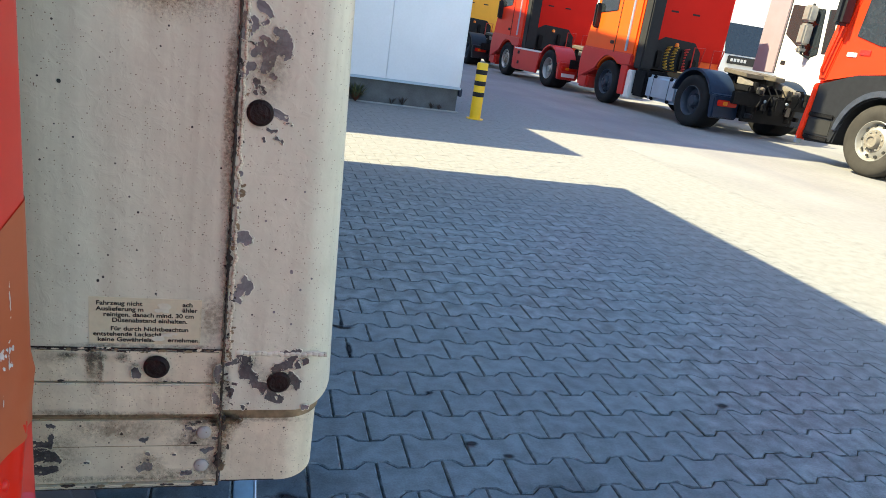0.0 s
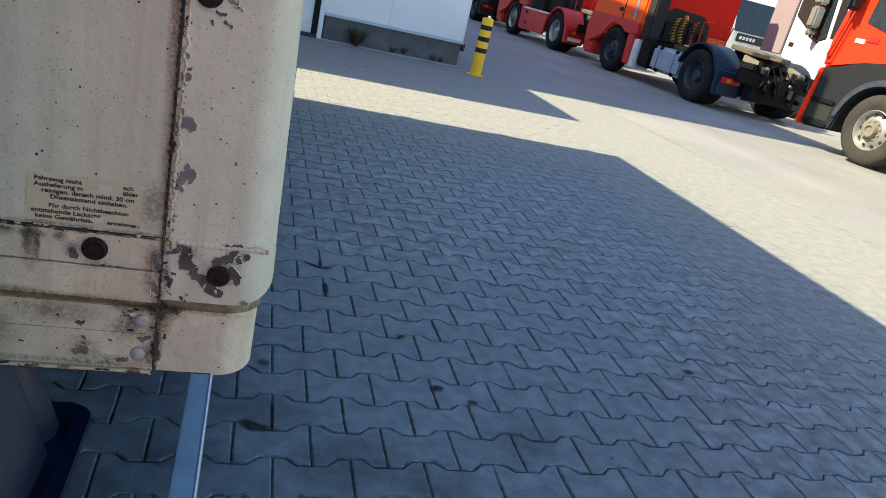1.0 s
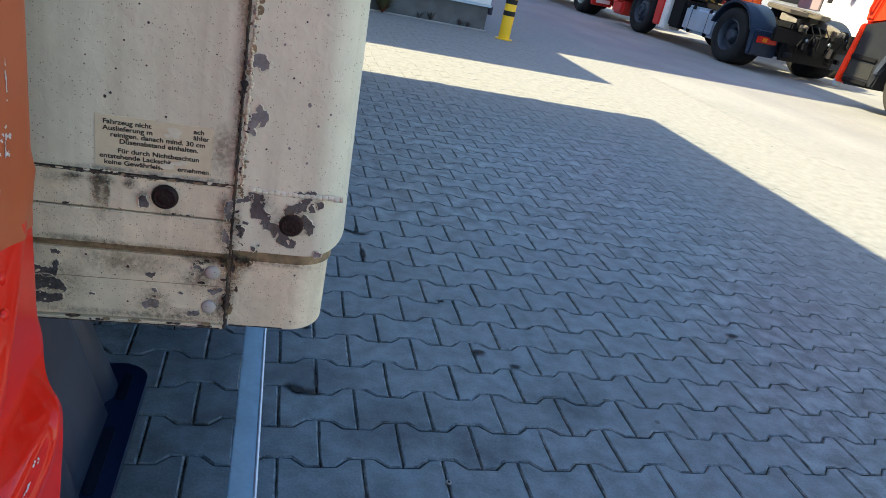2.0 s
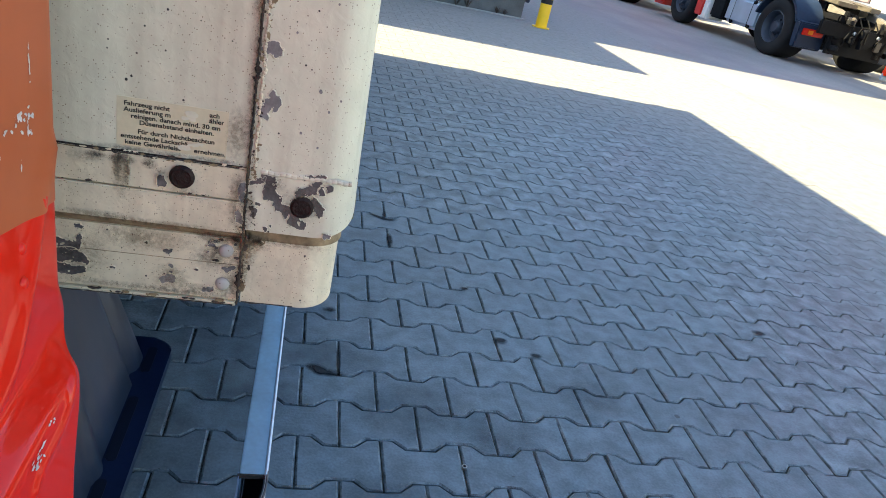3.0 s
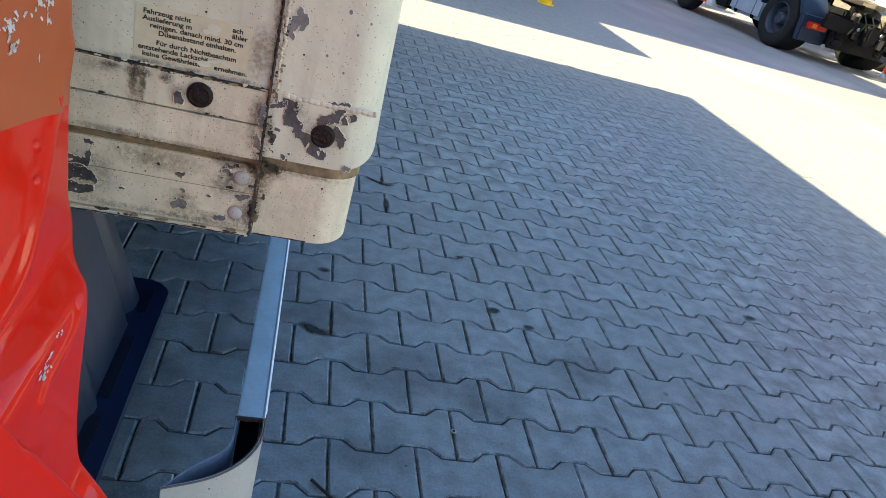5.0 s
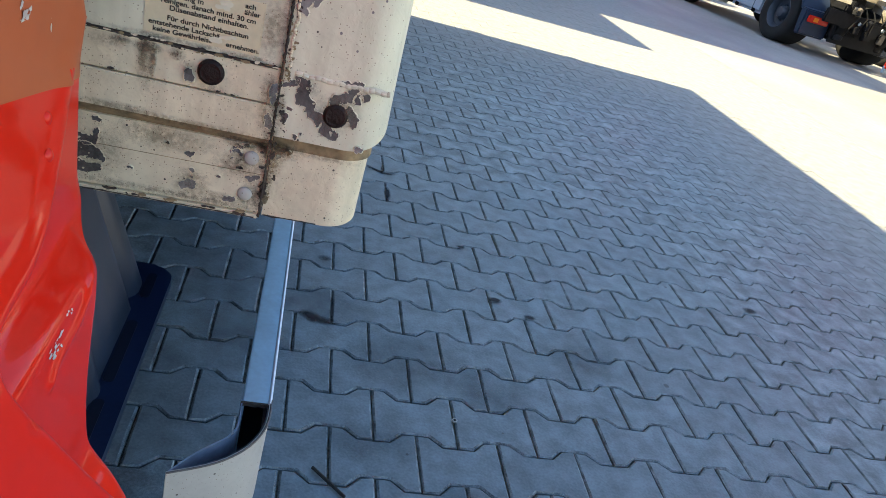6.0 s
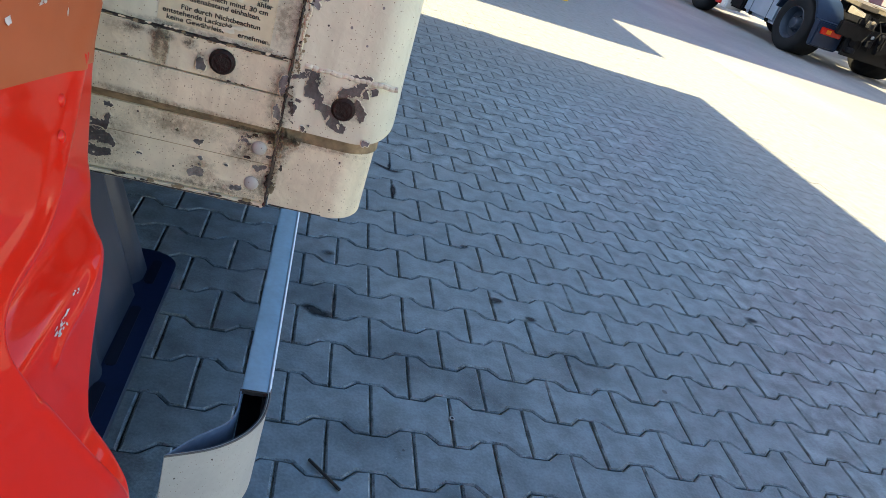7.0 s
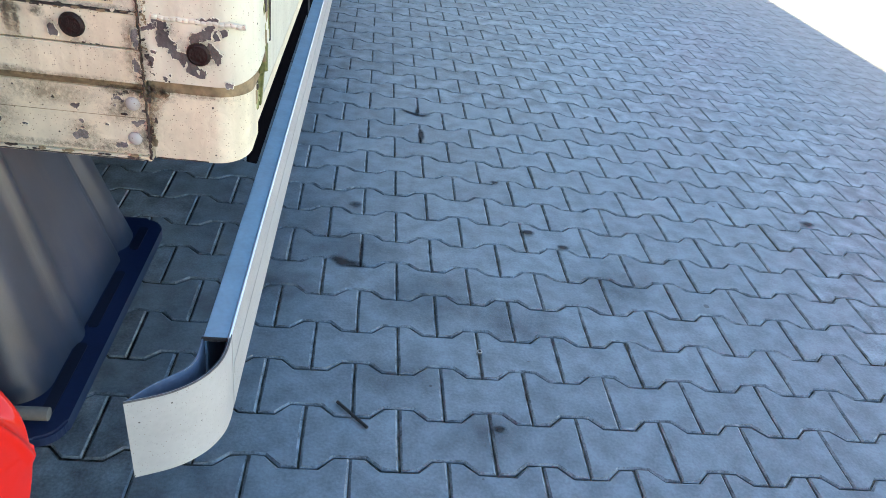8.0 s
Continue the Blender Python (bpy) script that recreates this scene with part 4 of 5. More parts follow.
# bare patches on the corner post, as brush-like strokes: x, z and half width in millimetres
chip(((-186.4, 1213.4, 2.3), (-182.5, 1212.1, 3.6), (-179.0, 1206.8, 3.6), (-176.9, 1199.4, 2.4), (-178.2, 1195.3, 1.4)), ((-182.1, 1206.4, 3.8), (-182.0, 1199.9, 3.6), (-189.4, 1201.2, 4.6), (-196.4, 1201.8, 3.6), (-200.6, 1195.9, 2.3)), ((-190.4, 1203.4, 4.2), (-194.4, 1206.6, 2.3)), ((-190.0, 1198.8, 5.0), (-190.7, 1191.0, 4.1), (-193.1, 1185.6, 2.8)), mat=primer, seed=3.1)
chip(((-208.0, 1219.8, 3.1), (-207.0, 1212.6, 3.8), (-207.5, 1206.9, 2.4)), mat=primer, seed=11.0)
chip(((-203.0, 1217.9, 3.4), (-200.2, 1215.1, 2.4), (-203.6, 1210.4, 1.7)), mat=primer, seed=14.0)
chip(((-207.5, 1185.6, 3.6), (-205.0, 1187.0, 3.2), (-200.9, 1187.7, 2.6)), ((-207.4, 1181.5, 2.9), (-205.5, 1182.6, 2.4)), mat=primer, seed=17.0)
chip(((-198.1, 1229.3, 2.6), (-193.8, 1226.6, 3.1), (-190.9, 1223.7, 1.8)), mat=primer, seed=21.0)
chip(((-196.9, 1216.9, 1.3), (-192.9, 1218.6, 1.8)), mat=primer, seed=24.0)
chip(((-186.6, 1182.5, 2.3), (-185.4, 1181.8, 1.4)), mat=primer, seed=27.0)
chip(((-197.5, 1176.4, 3.2), (-197.0, 1173.7, 1.7)), mat=dark_primer, seed=31.0)
chip(((-183.5, 1156.9, 3.1), (-176.3, 1153.9, 2.6)), mat=primer, seed=34.0)
for k, run in enumerate((((-195.5, 1175.0, 0.7), (-192.8, 1173.2, 1.1), (-191.8, 1168.5, 0.6)), ((-198.6, 1170.5, 1.2), (-197.0, 1168.8, 0.7)), ((-188.5, 1144.8, 0.6), (-185.6, 1142.6, 0.9), (-182.0, 1143.4, 0.5)), ((-183.0, 1140.5, 0.7), (-180.4, 1137.4, 1.0), (-176.8, 1136.0, 0.6)), ((-178.0, 1134.6, 0.8), (-176.4, 1131.8, 0.5)), ((-191.6, 1137.8, 0.5), (-190.0, 1134.8, 0.7)), ((-174.4, 1150.4, 0.7), (-171.8, 1149.0, 0.5)))):
    chip(run, mat=dark_primer, seed=101.0 + 3 * k)
chip(((-206.8, 1096.0, 1.9), (-206.0, 1092.5, 2.2)), ((-205.5, 1084.0, 1.6),), mat=primer, seed=36.0)
chip(((-207.2, 1058.0, 2.9), (-201.3, 1061.0, 5.2), (-197.0, 1059.3, 3.6), (-197.7, 1056.0, 1.9)), ((-207.5, 1051.2, 2.4),), mat=primer, seed=41.0)
chip(((-197.8, 1026.7, 2.8), (-194.9, 1021.5, 4.2), (-195.1, 1015.1, 1.9)), ((-199.5, 1019.6, 3.7), (-204.9, 1011.7, 3.8), (-200.2, 1008.0, 1.9)), mat=primer, seed=43.0)
chip(((-198.0, 959.9, 3.2), (-191.9, 956.5, 3.8), (-193.2, 948.2, 4.9), (-195.3, 942.1, 2.4)), ((-192.8, 945.9, 4.5), (-186.2, 942.5, 3.4), (-184.7, 935.5, 3.5), (-178.6, 933.3, 4.2), (-172.4, 925.2, 4.9), (-163.9, 920.8, 3.6)), mat=dark_primer, seed=47.0)
chip(((-169.3, 949.2, 3.6), (-159.9, 954.0, 3.9), (-151.0, 953.8, 3.9), (-145.3, 956.9, 2.4)), ((-159.7, 955.0, 3.6), (-154.4, 962.3, 2.8)), ((-166.0, 963.2, 1.8), (-158.7, 964.2, 2.2), (-152.2, 965.1, 2.8)), mat=dark_primer, seed=51.0)
chip(((-156.6, 943.0, 3.9), (-151.9, 937.1, 4.1), (-150.9, 931.8, 1.8)), mat=dark_primer, seed=53.0)
chip(((-208.0, 952.9, 1.3), (-201.7, 955.9, 2.2), (-198.5, 957.9, 2.1)), mat=dark_primer, seed=57.0)
chip(((-144.3, 913.6, 2.0), (-141.5, 913.9, 2.0)), mat=primer, seed=61.0)
chip(((-193.1, 913.8, 1.8),), ((-189.2, 916.6, 1.5),), ((-203.5, 925.0, 2.2), (-203.0, 930.5, 1.7)), ((-200.8, 936.0, 1.7),), mat=dark_primer, seed=63.0)
# bare patches beside the bolts, on the strips and on the bottom rail
chip(((-275.9, 946.7, 2.8), (-274.2, 942.8, 3.1)), mat=dark_primer, y=STRIP_Y, lip=cream_low, seed=71.0)
chip(((-213.5, 951.0, 2.2), (-214.5, 944.0, 2.9), (-213.4, 938.5, 1.9)), ((-215.5, 925.0, 2.6), (-213.8, 918.0, 2.4)), mat=primer, y=STRIP_Y, lip=cream_low, seed=73.0)
chip(((-266.1, 854.1, 4.4), (-272.1, 852.5, 3.1)), ((-266.3, 866.1, 1.8),), ((-267.0, 861.0, 1.2),), mat=primer, y=RAIL_Y, lip=cream_low, seed=75.0)
chip(((-270.4, 879.7, 2.4), (-266.7, 880.9, 1.4)), mat=dark_primer, y=RAIL_Y, lip=cream_low, seed=77.0)
chip(((-216.3, 871.5, 1.6), (-220.9, 868.6, 2.4), (-224.2, 869.6, 1.1)), mat=primer, y=RAIL_Y, lip=cream_low, seed=79.0)
chip(((-239.0, 889.0, 1.4), (-234.0, 892.0, 1.7), (-230.5, 888.5, 1.4)), ((-237.0, 884.0, 1.1),), ((-229.5, 893.5, 1.2),), mat=primer, y=RAIL_Y, lip=cream_low, seed=81.0)
chip(((-239.0, 846.5, 2.2), (-233.0, 847.5, 2.4)), mat=primer, y=RAIL_Y, lip=cream_low, seed=83.0)
chip(((-358.8, 881.3, 3.5), (-347.8, 875.9, 3.5), (-339.5, 875.2, 3.1), (-337.0, 884.7, 1.8)), mat=dark_primer, y=RAIL_Y, lip=cream_low, seed=85.0)
chip(((-358.1, 864.5, 6.4), (-344.4, 867.5, 6.3), (-335.3, 864.7, 4.1), (-331.8, 861.4, 1.8)), mat=dark_primer, y=RAIL_Y, lip=cream_low, seed=87.0)
chip(((-353.3, 853.5, 5.3), (-341.5, 852.5, 4.2), (-334.5, 854.3, 2.4)), mat=dark_primer, y=RAIL_Y, lip=cream_low, seed=89.0)
chip(((-339.4, 893.6, 1.7), (-335.7, 893.0, 1.4)), mat=dark_primer, y=RAIL_Y, lip=cream_low, seed=91.0)
# grime along the seams and under the ledges
for k in range(64):
    z = 0.858 + 0.39 * (k / 64) ** 1.2
    flake(-0.209 + random.uniform(-0.003, 0.006), z, random.uniform(0.004, 0.011), random.uniform(0.01, 0.024), random.uniform(0, 90), random.choice((grime, brown_dirt)), FRONT - 0.0037, random.uniform(0.6, 1.0), scale=420)
for x, z, w, h in ((-0.3065, 0.953, 0.009, 0.032), (-0.3, 0.951, 0.007, 0.036), (-0.304, 0.9585, 0.026, 0.012), (-0.284, 0.958, 0.016, 0.012), (-0.322, 0.9595, 0.02, 0.008)):
    grimy(x, z, w, h, run_stain, FRONT - 0.0042)
for k in range(34):
    x = -0.352 + 0.0042 * k + random.uniform(-0.001, 0.001)
    flake(x, 0.9634 + random.uniform(-0.0014, 0.0018), random.uniform(0.004, 0.012), random.uniform(0.0012, 0.0034), random.uniform(0, 90), (grime, cream_low, grime, brown_dirt)[k % 4], FRONT - 0.0017 - 0.0002 * (k % 4), 0.15, scale=420, step=0.0004, name="caulk_crack")
for k in range(4):
    flake(random.uniform(-0.34, -0.22), 0.9365, 0.03, 0.003, random.uniform(0, 90), grime, STRIP_Y + 0.0018, 0.7)
part("corner_ledge_dirt", corner(0.9, 0.9108, ring(0.0305, -0.2085, -0.1285, FRONT + 0.0025, -0.41), 0.0, 3), brown_dirt, lorry, "brown dirt under the post's edge", smooth=True)
flake(-0.201, 0.9025, 0.022, 0.016, 7.7, brown_dirt, FRONT + 0.0022, 0.1)
flake(-0.2115, 0.859, 0.009, 0.02, 31.0, grime, RAIL_Y - 0.0006, 0.1)
flake(-0.2085, 0.854, 0.007, 0.014, 51.0, brown_dirt, RAIL_Y - 0.0006, 0.1)
for k in range(7):
    flake(random.uniform(-0.345, -0.21), BOT + random.uniform(0.0, 0.003), random.uniform(0.006, 0.02), 0.0035, random.uniform(0, 90), random.choice((grime, brown_dirt)), FRONT - 0.0004, 0.35)
for x, z, w, h, m in ((-0.304, 0.944, 0.018, 0.05, brown_stain), (-0.276, 0.951, 0.016, 0.014, dark_stain), (-0.258, 0.938, 0.03, 0.012, dark_stain), (-0.33, 0.957, 0.04, 0.014, dark_stain),
                      (-0.215, 0.93, 0.03, 0.06, brown_stain), (-0.217, 0.95, 0.02, 0.03, dark_stain), (-0.27, 0.908, 0.16, 0.008, brown_stain), (-0.32, 0.91, 0.08, 0.01, dark_stain)):
    grimy(x, z, w, h, m, FRONT - 0.0045)
for x, z, w, h, m in ((-0.23, 0.877, 0.06, 0.03, dark_stain), (-0.217, 0.856, 0.03, 0.034, dark_stain), (-0.24, 0.848, 0.06, 0.012, dark_stain), (-0.337, 0.868, 0.06, 0.06, dark_stain), (-0.266, 0.857, 0.04, 0.03, brown_stain), (-0.3, 0.844, 0.16, 0.009, dark_stain), (-0.25, 0.8425, 0.1, 0.008, dark_stain), (-0.29, 0.89, 0.1, 0.03, brown_stain), (-0.22, 0.897, 0.07, 0.012, brown_stain), (-0.2, 0.901, 0.05, 0.01, dark_stain), (-0.165, 0.899, 0.07, 0.008, brown_stain)):
    grimy(x, z, w, h, m, FRONT + 0.0018)
for k in range(12):
    z = 0.9 + 0.032 * k
    grimy(-0.2105 + random.uniform(-0.002, 0.002), z, random.uniform(0.008, 0.017), random.uniform(0.03, 0.07), random.choice((dark_stain, brown_stain)), FRONT - 0.0045)
for x, z, w, h, m in ((-0.166, 0.94, 0.05, 0.04, brown_stain), (-0.19, 0.955, 0.024, 0.02, dark_stain), (-0.19, 1.19, 0.04, 0.08, brown_stain), (-0.195, 1.149, 0.02, 0.016, dark_stain)):
    grimy(x, z, w, h, m, FRONT - 0.0045)
for x, z, w, h, m in ((-0.255, 1.24, 0.13, 0.075, rust_stain), (-0.275, 1.235, 0.1, 0.045, brown_stain), (-0.2155, 1.15, 0.012, 0.2, rust_stain), (-0.29, 0.9665, 0.12, 0.007, dark_stain), (-0.235, 0.9665, 0.06, 0.006, dark_stain), (-0.222, 0.99, 0.02, 0.06, brown_stain)):
    grimy(x, z, w, h, m, FRONT - 0.001)
for x, z, w, h, m in ((-0.204, 0.888, 0.018, 0.036, rust_stain), (-0.2085, 0.872, 0.012, 0.05, rust_stain), (-0.213, 0.853, 0.016, 0.03, dark_stain), (-0.233, 0.9, 0.05, 0.014, dark_stain), (-0.2, 0.895, 0.036, 0.012, rust_stain), (-0.231, 0.886, 0.022, 0.02, dark_stain)):
    grimy(x, z, w, h, m, FRONT + 0.0012)
for x, z, w, h in ((-0.2325, 0.8945, 0.009, 0.004), (-0.2275, 0.8965, 0.006, 0.003), (-0.2365, 0.8915, 0.005, 0.006), (-0.2165, 0.893, 0.005, 0.004), (-0.2145, 0.8805, 0.006, 0.003), (-0.2305, 0.8765, 0.007, 0.0028), (-0.246, 0.8655, 0.004, 0.0022), (-0.286, 0.886, 0.004, 0.003), (-0.312, 0.859, 0.005, 0.003)):
    flake(x, z, w, h, random.uniform(0, 90), random.choice((dark_primer, grime)), RAIL_Y, 0.1, 1.3, scale=480, step=0.0004, lip=cream_low)
# larger dark spots
for x, z, w in ((-0.302, 1.0195, 0.0026), (-0.2985, 1.0225, 0.002), (-0.315, 1.04, 0.0016), (-0.275, 1.074, 0.002), (-0.2755, 1.045, 0.0016), (-0.29, 1.06, 0.0014), (-0.317, 1.125, 0.0016), (-0.325, 1.162, 0.003), (-0.24, 1.14, 0.0018), (-0.257, 1.207, 0.0016), (-0.23, 1.06, 0.0014)):
    flake(x, z, w, w * 1.15, random.uniform(0, 90), ink, PANEL_Y, 0.0, 0.3, step=0.0003, name="dark_spot")
for x, z, w in ((-0.205, 1.11, 0.004), (-0.163, 1.035, 0.0035), (-0.155, 1.02, 0.002), (-0.174, 1.0, 0.0022), (-0.16, 0.99, 0.0018), (-0.158, 1.1, 0.0018), (-0.147, 1.03, 0.0016), (-0.185, 1.075, 0.0018)):
    flake(x, z, w, w * 1.2, random.uniform(0, 90), primer, POST_Y, 0.0, 0.4, step=0.0003, name="dark_spot")


for x, z in ((-0.3607, 0.942), (-0.260, 0.950), (-0.166, 0.9375), (-0.194, 1.1555)):
    y = FRONT - 0.003
    bolt = part("bolt_head", lathe([(y, 0.0097), (y - 0.0012, 0.0095), (y - 0.0024, 0.0084), (y - 0.0029, 0.0072), (y - 0.0026, 0.0064), (y - 0.003, 0.005), (y - 0.0032, 0.002)], 24, "y", centre=(x, 0, z)), rust, lorry, "rusty brown bolt head", smooth=True)
for x, z in ((-0.223, 0.8865), (-0.224, 0.8545)):
    y = FRONT + 0.003
    part("rivet", lathe([(y, 0.0061), (y - 0.0014, 0.0058), (y - 0.0028, 0.0044), (y - 0.0035, 0.0016)], 18, "y", centre=(x, 0, z)), white_rail, lorry, "white domed rivet", smooth=True)
lumps = bmesh.new()
for k in range(150):
    z = 0.966 + 0.0019 * k + 0.001 * noise.noise((k * 0.9, 1.0, 0.0))
    r = 0.0011 + 0.0011 * abs(noise.noise((k * 0.31, 7.0, 0.0))) + 0.0007 * noise.noise((k * 1.3, 2.0, 0.0))
    if r > 0.0009:
        lathe([(-r, r * 0.35), (-r * 0.6, r * 0.85), (0.0, r), (r * 0.6, r * 0.8), (r, r * 0.3)], 7, "z", lumps, (-0.2062 + 0.0022 * noise.noise((k * 0.23, 5.0, 0.0)), FRONT - 0.0032, z))
part("seam_filler", lumps, cream_low, lorry, "lumpy painted filler beside the seam", smooth=True)
bead = [(-0.2 + 0.0009 * k, FRONT - 0.0019 - 0.0007 * abs(math.sin(k * 0.62)), 0.9632 + 0.0004 * math.sin(k * 0.4)) for k in range(80)]
part("weld_bead", tube(bead, 0.0023, 8), cream, lorry, "painted weld bead", smooth=True)
part("latch", box(-0.268, -0.234, FRONT - 0.014, FRONT, 1.2325, 1.27, 0.004), rust, lorry, "black rusted latch")

# sticker with its torn lettering
sticker = part("sticker", box(-0.3085, -0.2285, FRONT - 0.0006, FRONT + 0.001, 0.9685, 1.0065), paper, lorry, "yellowed torn warning sticker in German")


def words(text, x, z, size=0.0049):
    data = bpy.data.curves.new("lettering", "FONT")
    data.body, data.size, data.offset = text, size, 0.00012
    tmp = new("lettering", data)
    me = bpy.data.meshes.new_from_object(tmp.evaluated_get(bpy.context.evaluated_depsgraph_get()))
    bpy.data.objects.remove(tmp)
    bpy.data.curves.remove(data)
    me.materials.append(ink)
    ob = new("lettering", me)
    ob.matrix_world = pose(x, FRONT - 0.0011, z, 90, 0, 0) @ Matrix.Diagonal((1.12, 1, 1, 1))
    ob.parent = sticker


for text, x, z in (("Fahrzeug nicht", -0.3035, 1.0005), ("ach", -0.2425, 1.0008), ("Auslieferung m", -0.3035, 0.9958), ("ähler", -0.2425, 0.9962), ("reinigen, danach mind. 30 cm", -0.2985, 0.9912), ("Düsenabstand einhalten.", -0.2925, 0.9866),
                   ("Für durch Nichtbeachtun", -0.2935, 0.9796), ("entstehende Lackschä", -0.3055, 0.975), ("keine Gewährleist", -0.3025, 0.9704), ("ernehmen,", -0.2525, 0.9706)):
    words(text, x, z)
for x, z, r, q in ((-0.2555, 1.0005, 0.006, 0.5), (-0.257, 0.997, 0.0065, 0.35), (-0.249, 0.978, 0.005, 0.35), (-0.2595, 0.9735, 0.005, 0.45), (-0.2535, 0.9765, 0.006, 0.3)):
    flake(x, z, 1.9 * r, 1.9 * r * q, random.uniform(0, 90), cream, FRONT - 0.0013, 0.05, name="sticker_tear")

# sides, roof, rear and underframe
part("side_wall", prism([(-0.165, 0.862), (SIDE - 0.012, 0.862), (SIDE - 0.012, 0.9), (SIDE - 0.019, 1.26), (SIDE - 0.019, 3.58), (-0.165, 3.58)], -0.402, 5.0, "y"), cream, lorry, "cream side wall")
part("side_sill", box(-0.16, -0.133, -0.408, 5.02, 0.842, 0.8615, 0.003), cream_low, lorry)
part("far_side_wall", box(-2.27, -2.24, -0.44, 5.0, 0.862, 3.58, 0.003), cream, lorry)
part("roof", box(-2.27, SIDE, -0.44, 5.05, 3.581, 3.62, 0.01), cream, lorry)
part("rear_frame", box(-2.27, SIDE, 5.0, 5.06, 0.85, 3.58, 0.005), cream, lorry)
for z in (1.3, 2.25, 3.2):
    part("door_hinge", box(SIDE - 0.001, SIDE + 0.03, 4.99, 5.085, z, z + 0.12, 0.006), steel, lorry)
part("moss_line", prism([(SIDE - 0.014, 0.868), (SIDE - 0.008, 0.868), (SIDE - 0.003, 0.93), (SIDE - 0.015, 1.26), (SIDE - 0.015, 1.6), (SIDE - 0.024, 1.6), (SIDE - 0.024, 1.26)], -0.4048, -0.397, "y"), moss, lorry, "mossy joint")
random.seed(21)
for k in range(64):
    z, h = random.uniform(0.866, 1.1), random.uniform(0.004, 0.026)
    x = SIDE - taper(z) - (0.0095 if z < 0.91 else 0.0)
    y, d = random.uniform(-0.432, -0.402), random.uniform(0.003, 0.011)
    lump = box(x - 0.006, x + random.uniform(0.0002, 0.0014), y, y + d, z, z + h, 0.0012, seg=1)
    for v in lump.verts:
        v.co += Vector((0, 0.003 * noise.noise(v.co * 190), 0.004 * noise.noise(v.co * 150)))
    part("moss_flake", lump, (moss, pale_moss, moss, brown_dirt, pale_moss, grime, moss, cream_low)[k % 8], lorry)
for y, z, h in ((-0.403, 0.93, 0.05), (-0.4, 0.99, 0.06), (-0.404, 0.885, 0.03)):
    x = SIDE - taper(z) - (0.0095 if z < 0.91 else 0.0)
    part("post_crack", box(x - 0.004, x + 0.0012, y, y + 0.003, z, z + h, 0.0005), grime, lorry)
# black plate fills the dark gap between side wall and rail
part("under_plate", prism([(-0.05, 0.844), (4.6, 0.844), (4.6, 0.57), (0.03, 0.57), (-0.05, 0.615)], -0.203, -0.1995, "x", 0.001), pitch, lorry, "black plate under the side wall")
part("box_floor", box(-2.24, -0.165, -0.43, 4.99, 0.845, 0.9), dark_steel, lorry)
for x in (-1.75, -0.75):
    part("chassis_rail", box(x, x + 0.09, -2.4, 4.8, 0.6, 0.83, 0.01), dark_steel, lorry)
for y in (0.4, 1.4, 2.4, 3.4, 4.4):
    part("cross_bearer", box(-2.2, -0.2, y, y + 0.08, 0.8, 0.845), dark_steel, lorry)
for wx in (-0.62, -2.12):
    for wy in (-2.05, 3.2):
        part("road_wheel", lathe([(wx, 0.2), (wx, 0.4), (wx + 0.04, 0.45), (wx + 0.22, 0.45), (wx + 0.26, 0.4), (wx + 0.26, 0.2)], 32, "x", centre=(0, wy, 0.45)), rubber, lorry, smooth=True)
# unseen blocks added under the lorry to keep bounced light off the paving
part("far_light_block", box(-2.26, -2.2, -0.5, 4.9, 0.06, 0.84, 0.01), dark_steel, lorry)
part("mid_light_block", box(-2.1, -0.5, 0.7, 1.9, 0.36, 0.8, 0.03), dark_steel, lorry)
part("rear_light_block", box(-2.2, -0.3, 2.55, 2.58, 0.07, 0.84, 0.004), rubber, lorry)
part("front_light_block", box(-1.6, -0.95, -2.4, 0.6, 0.35, 0.8, 0.08), dark_steel, lorry)
# side guard rail with a turned-in end
RX0, RX1, REND, RZ0, RZ1 = -0.1962, -0.1675, -0.4, 0.446, 0.567
part("guard_rail_top", box(RX0, RX1, REND, 3.2, RZ1 - 0.004, RZ1, 0.001), steel, lorry, "bare galvanised rail top")
part("guard_rail_face", box(RX1 + 0.0002, RX1 + 0.003, REND + 0.006, 3.2, RZ0, RZ1, 0.001), white_rail, lorry, "cream painted rail face")
# pale tube paints the sky's glint along the rail's edge
part("rail_edge", tube([(RX1 + 0.001, REND, RZ1 - 0.0005), (RX1 + 0.001, 3.2, RZ1 - 0.0005)], 0.0021, 8), edge_glint, lorry, "rail edge with a painted sky glint", smooth=True)
part("rail_rib", box(RX1 + 0.003, RX1 + 0.0036, REND + 0.012, 3.2, 0.498, 0.515, 0.0003), white_rail, lorry)
part("guard_rail_back", box(RX0, RX0 + 0.0025, REND + 0.004, 3.2, RZ0, RZ1 - 0.0042, 0.0005), steel, lorry)
part("guard_rail_floor", box(RX0 + 0.003, RX1, REND, 3.2, RZ0, RZ0 + 0.003), rail_shade, lorry)
part("rail_plug", box(RX0 + 0.003, RX1, -0.16, -0.15, RZ0 + 0.003, RZ1 - 0.0042), dark_steel, lorry)
torn = bmesh.new()
for k in range(9):
    u = k / 8
    x = RX0 + (RX1 - RX0) * u
    box(x - 0.0019, x + 0.0019, REND - 0.0012 - 0.0024 * abs(noise.noise((k * 1.7, 4.2, 0.5))), REND + 0.001, RZ1 - 0.0052, RZ1 - 0.0006, bm=torn)
part("torn_end", torn, grime, lorry, "dark torn end of the rail top")
for y in (0.9, 2.6):
    part("rail_arm", box(-0.199, -0.1965, y, y + 0.05, 0.46, 0.7, 0.001), dark_steel, lorry)


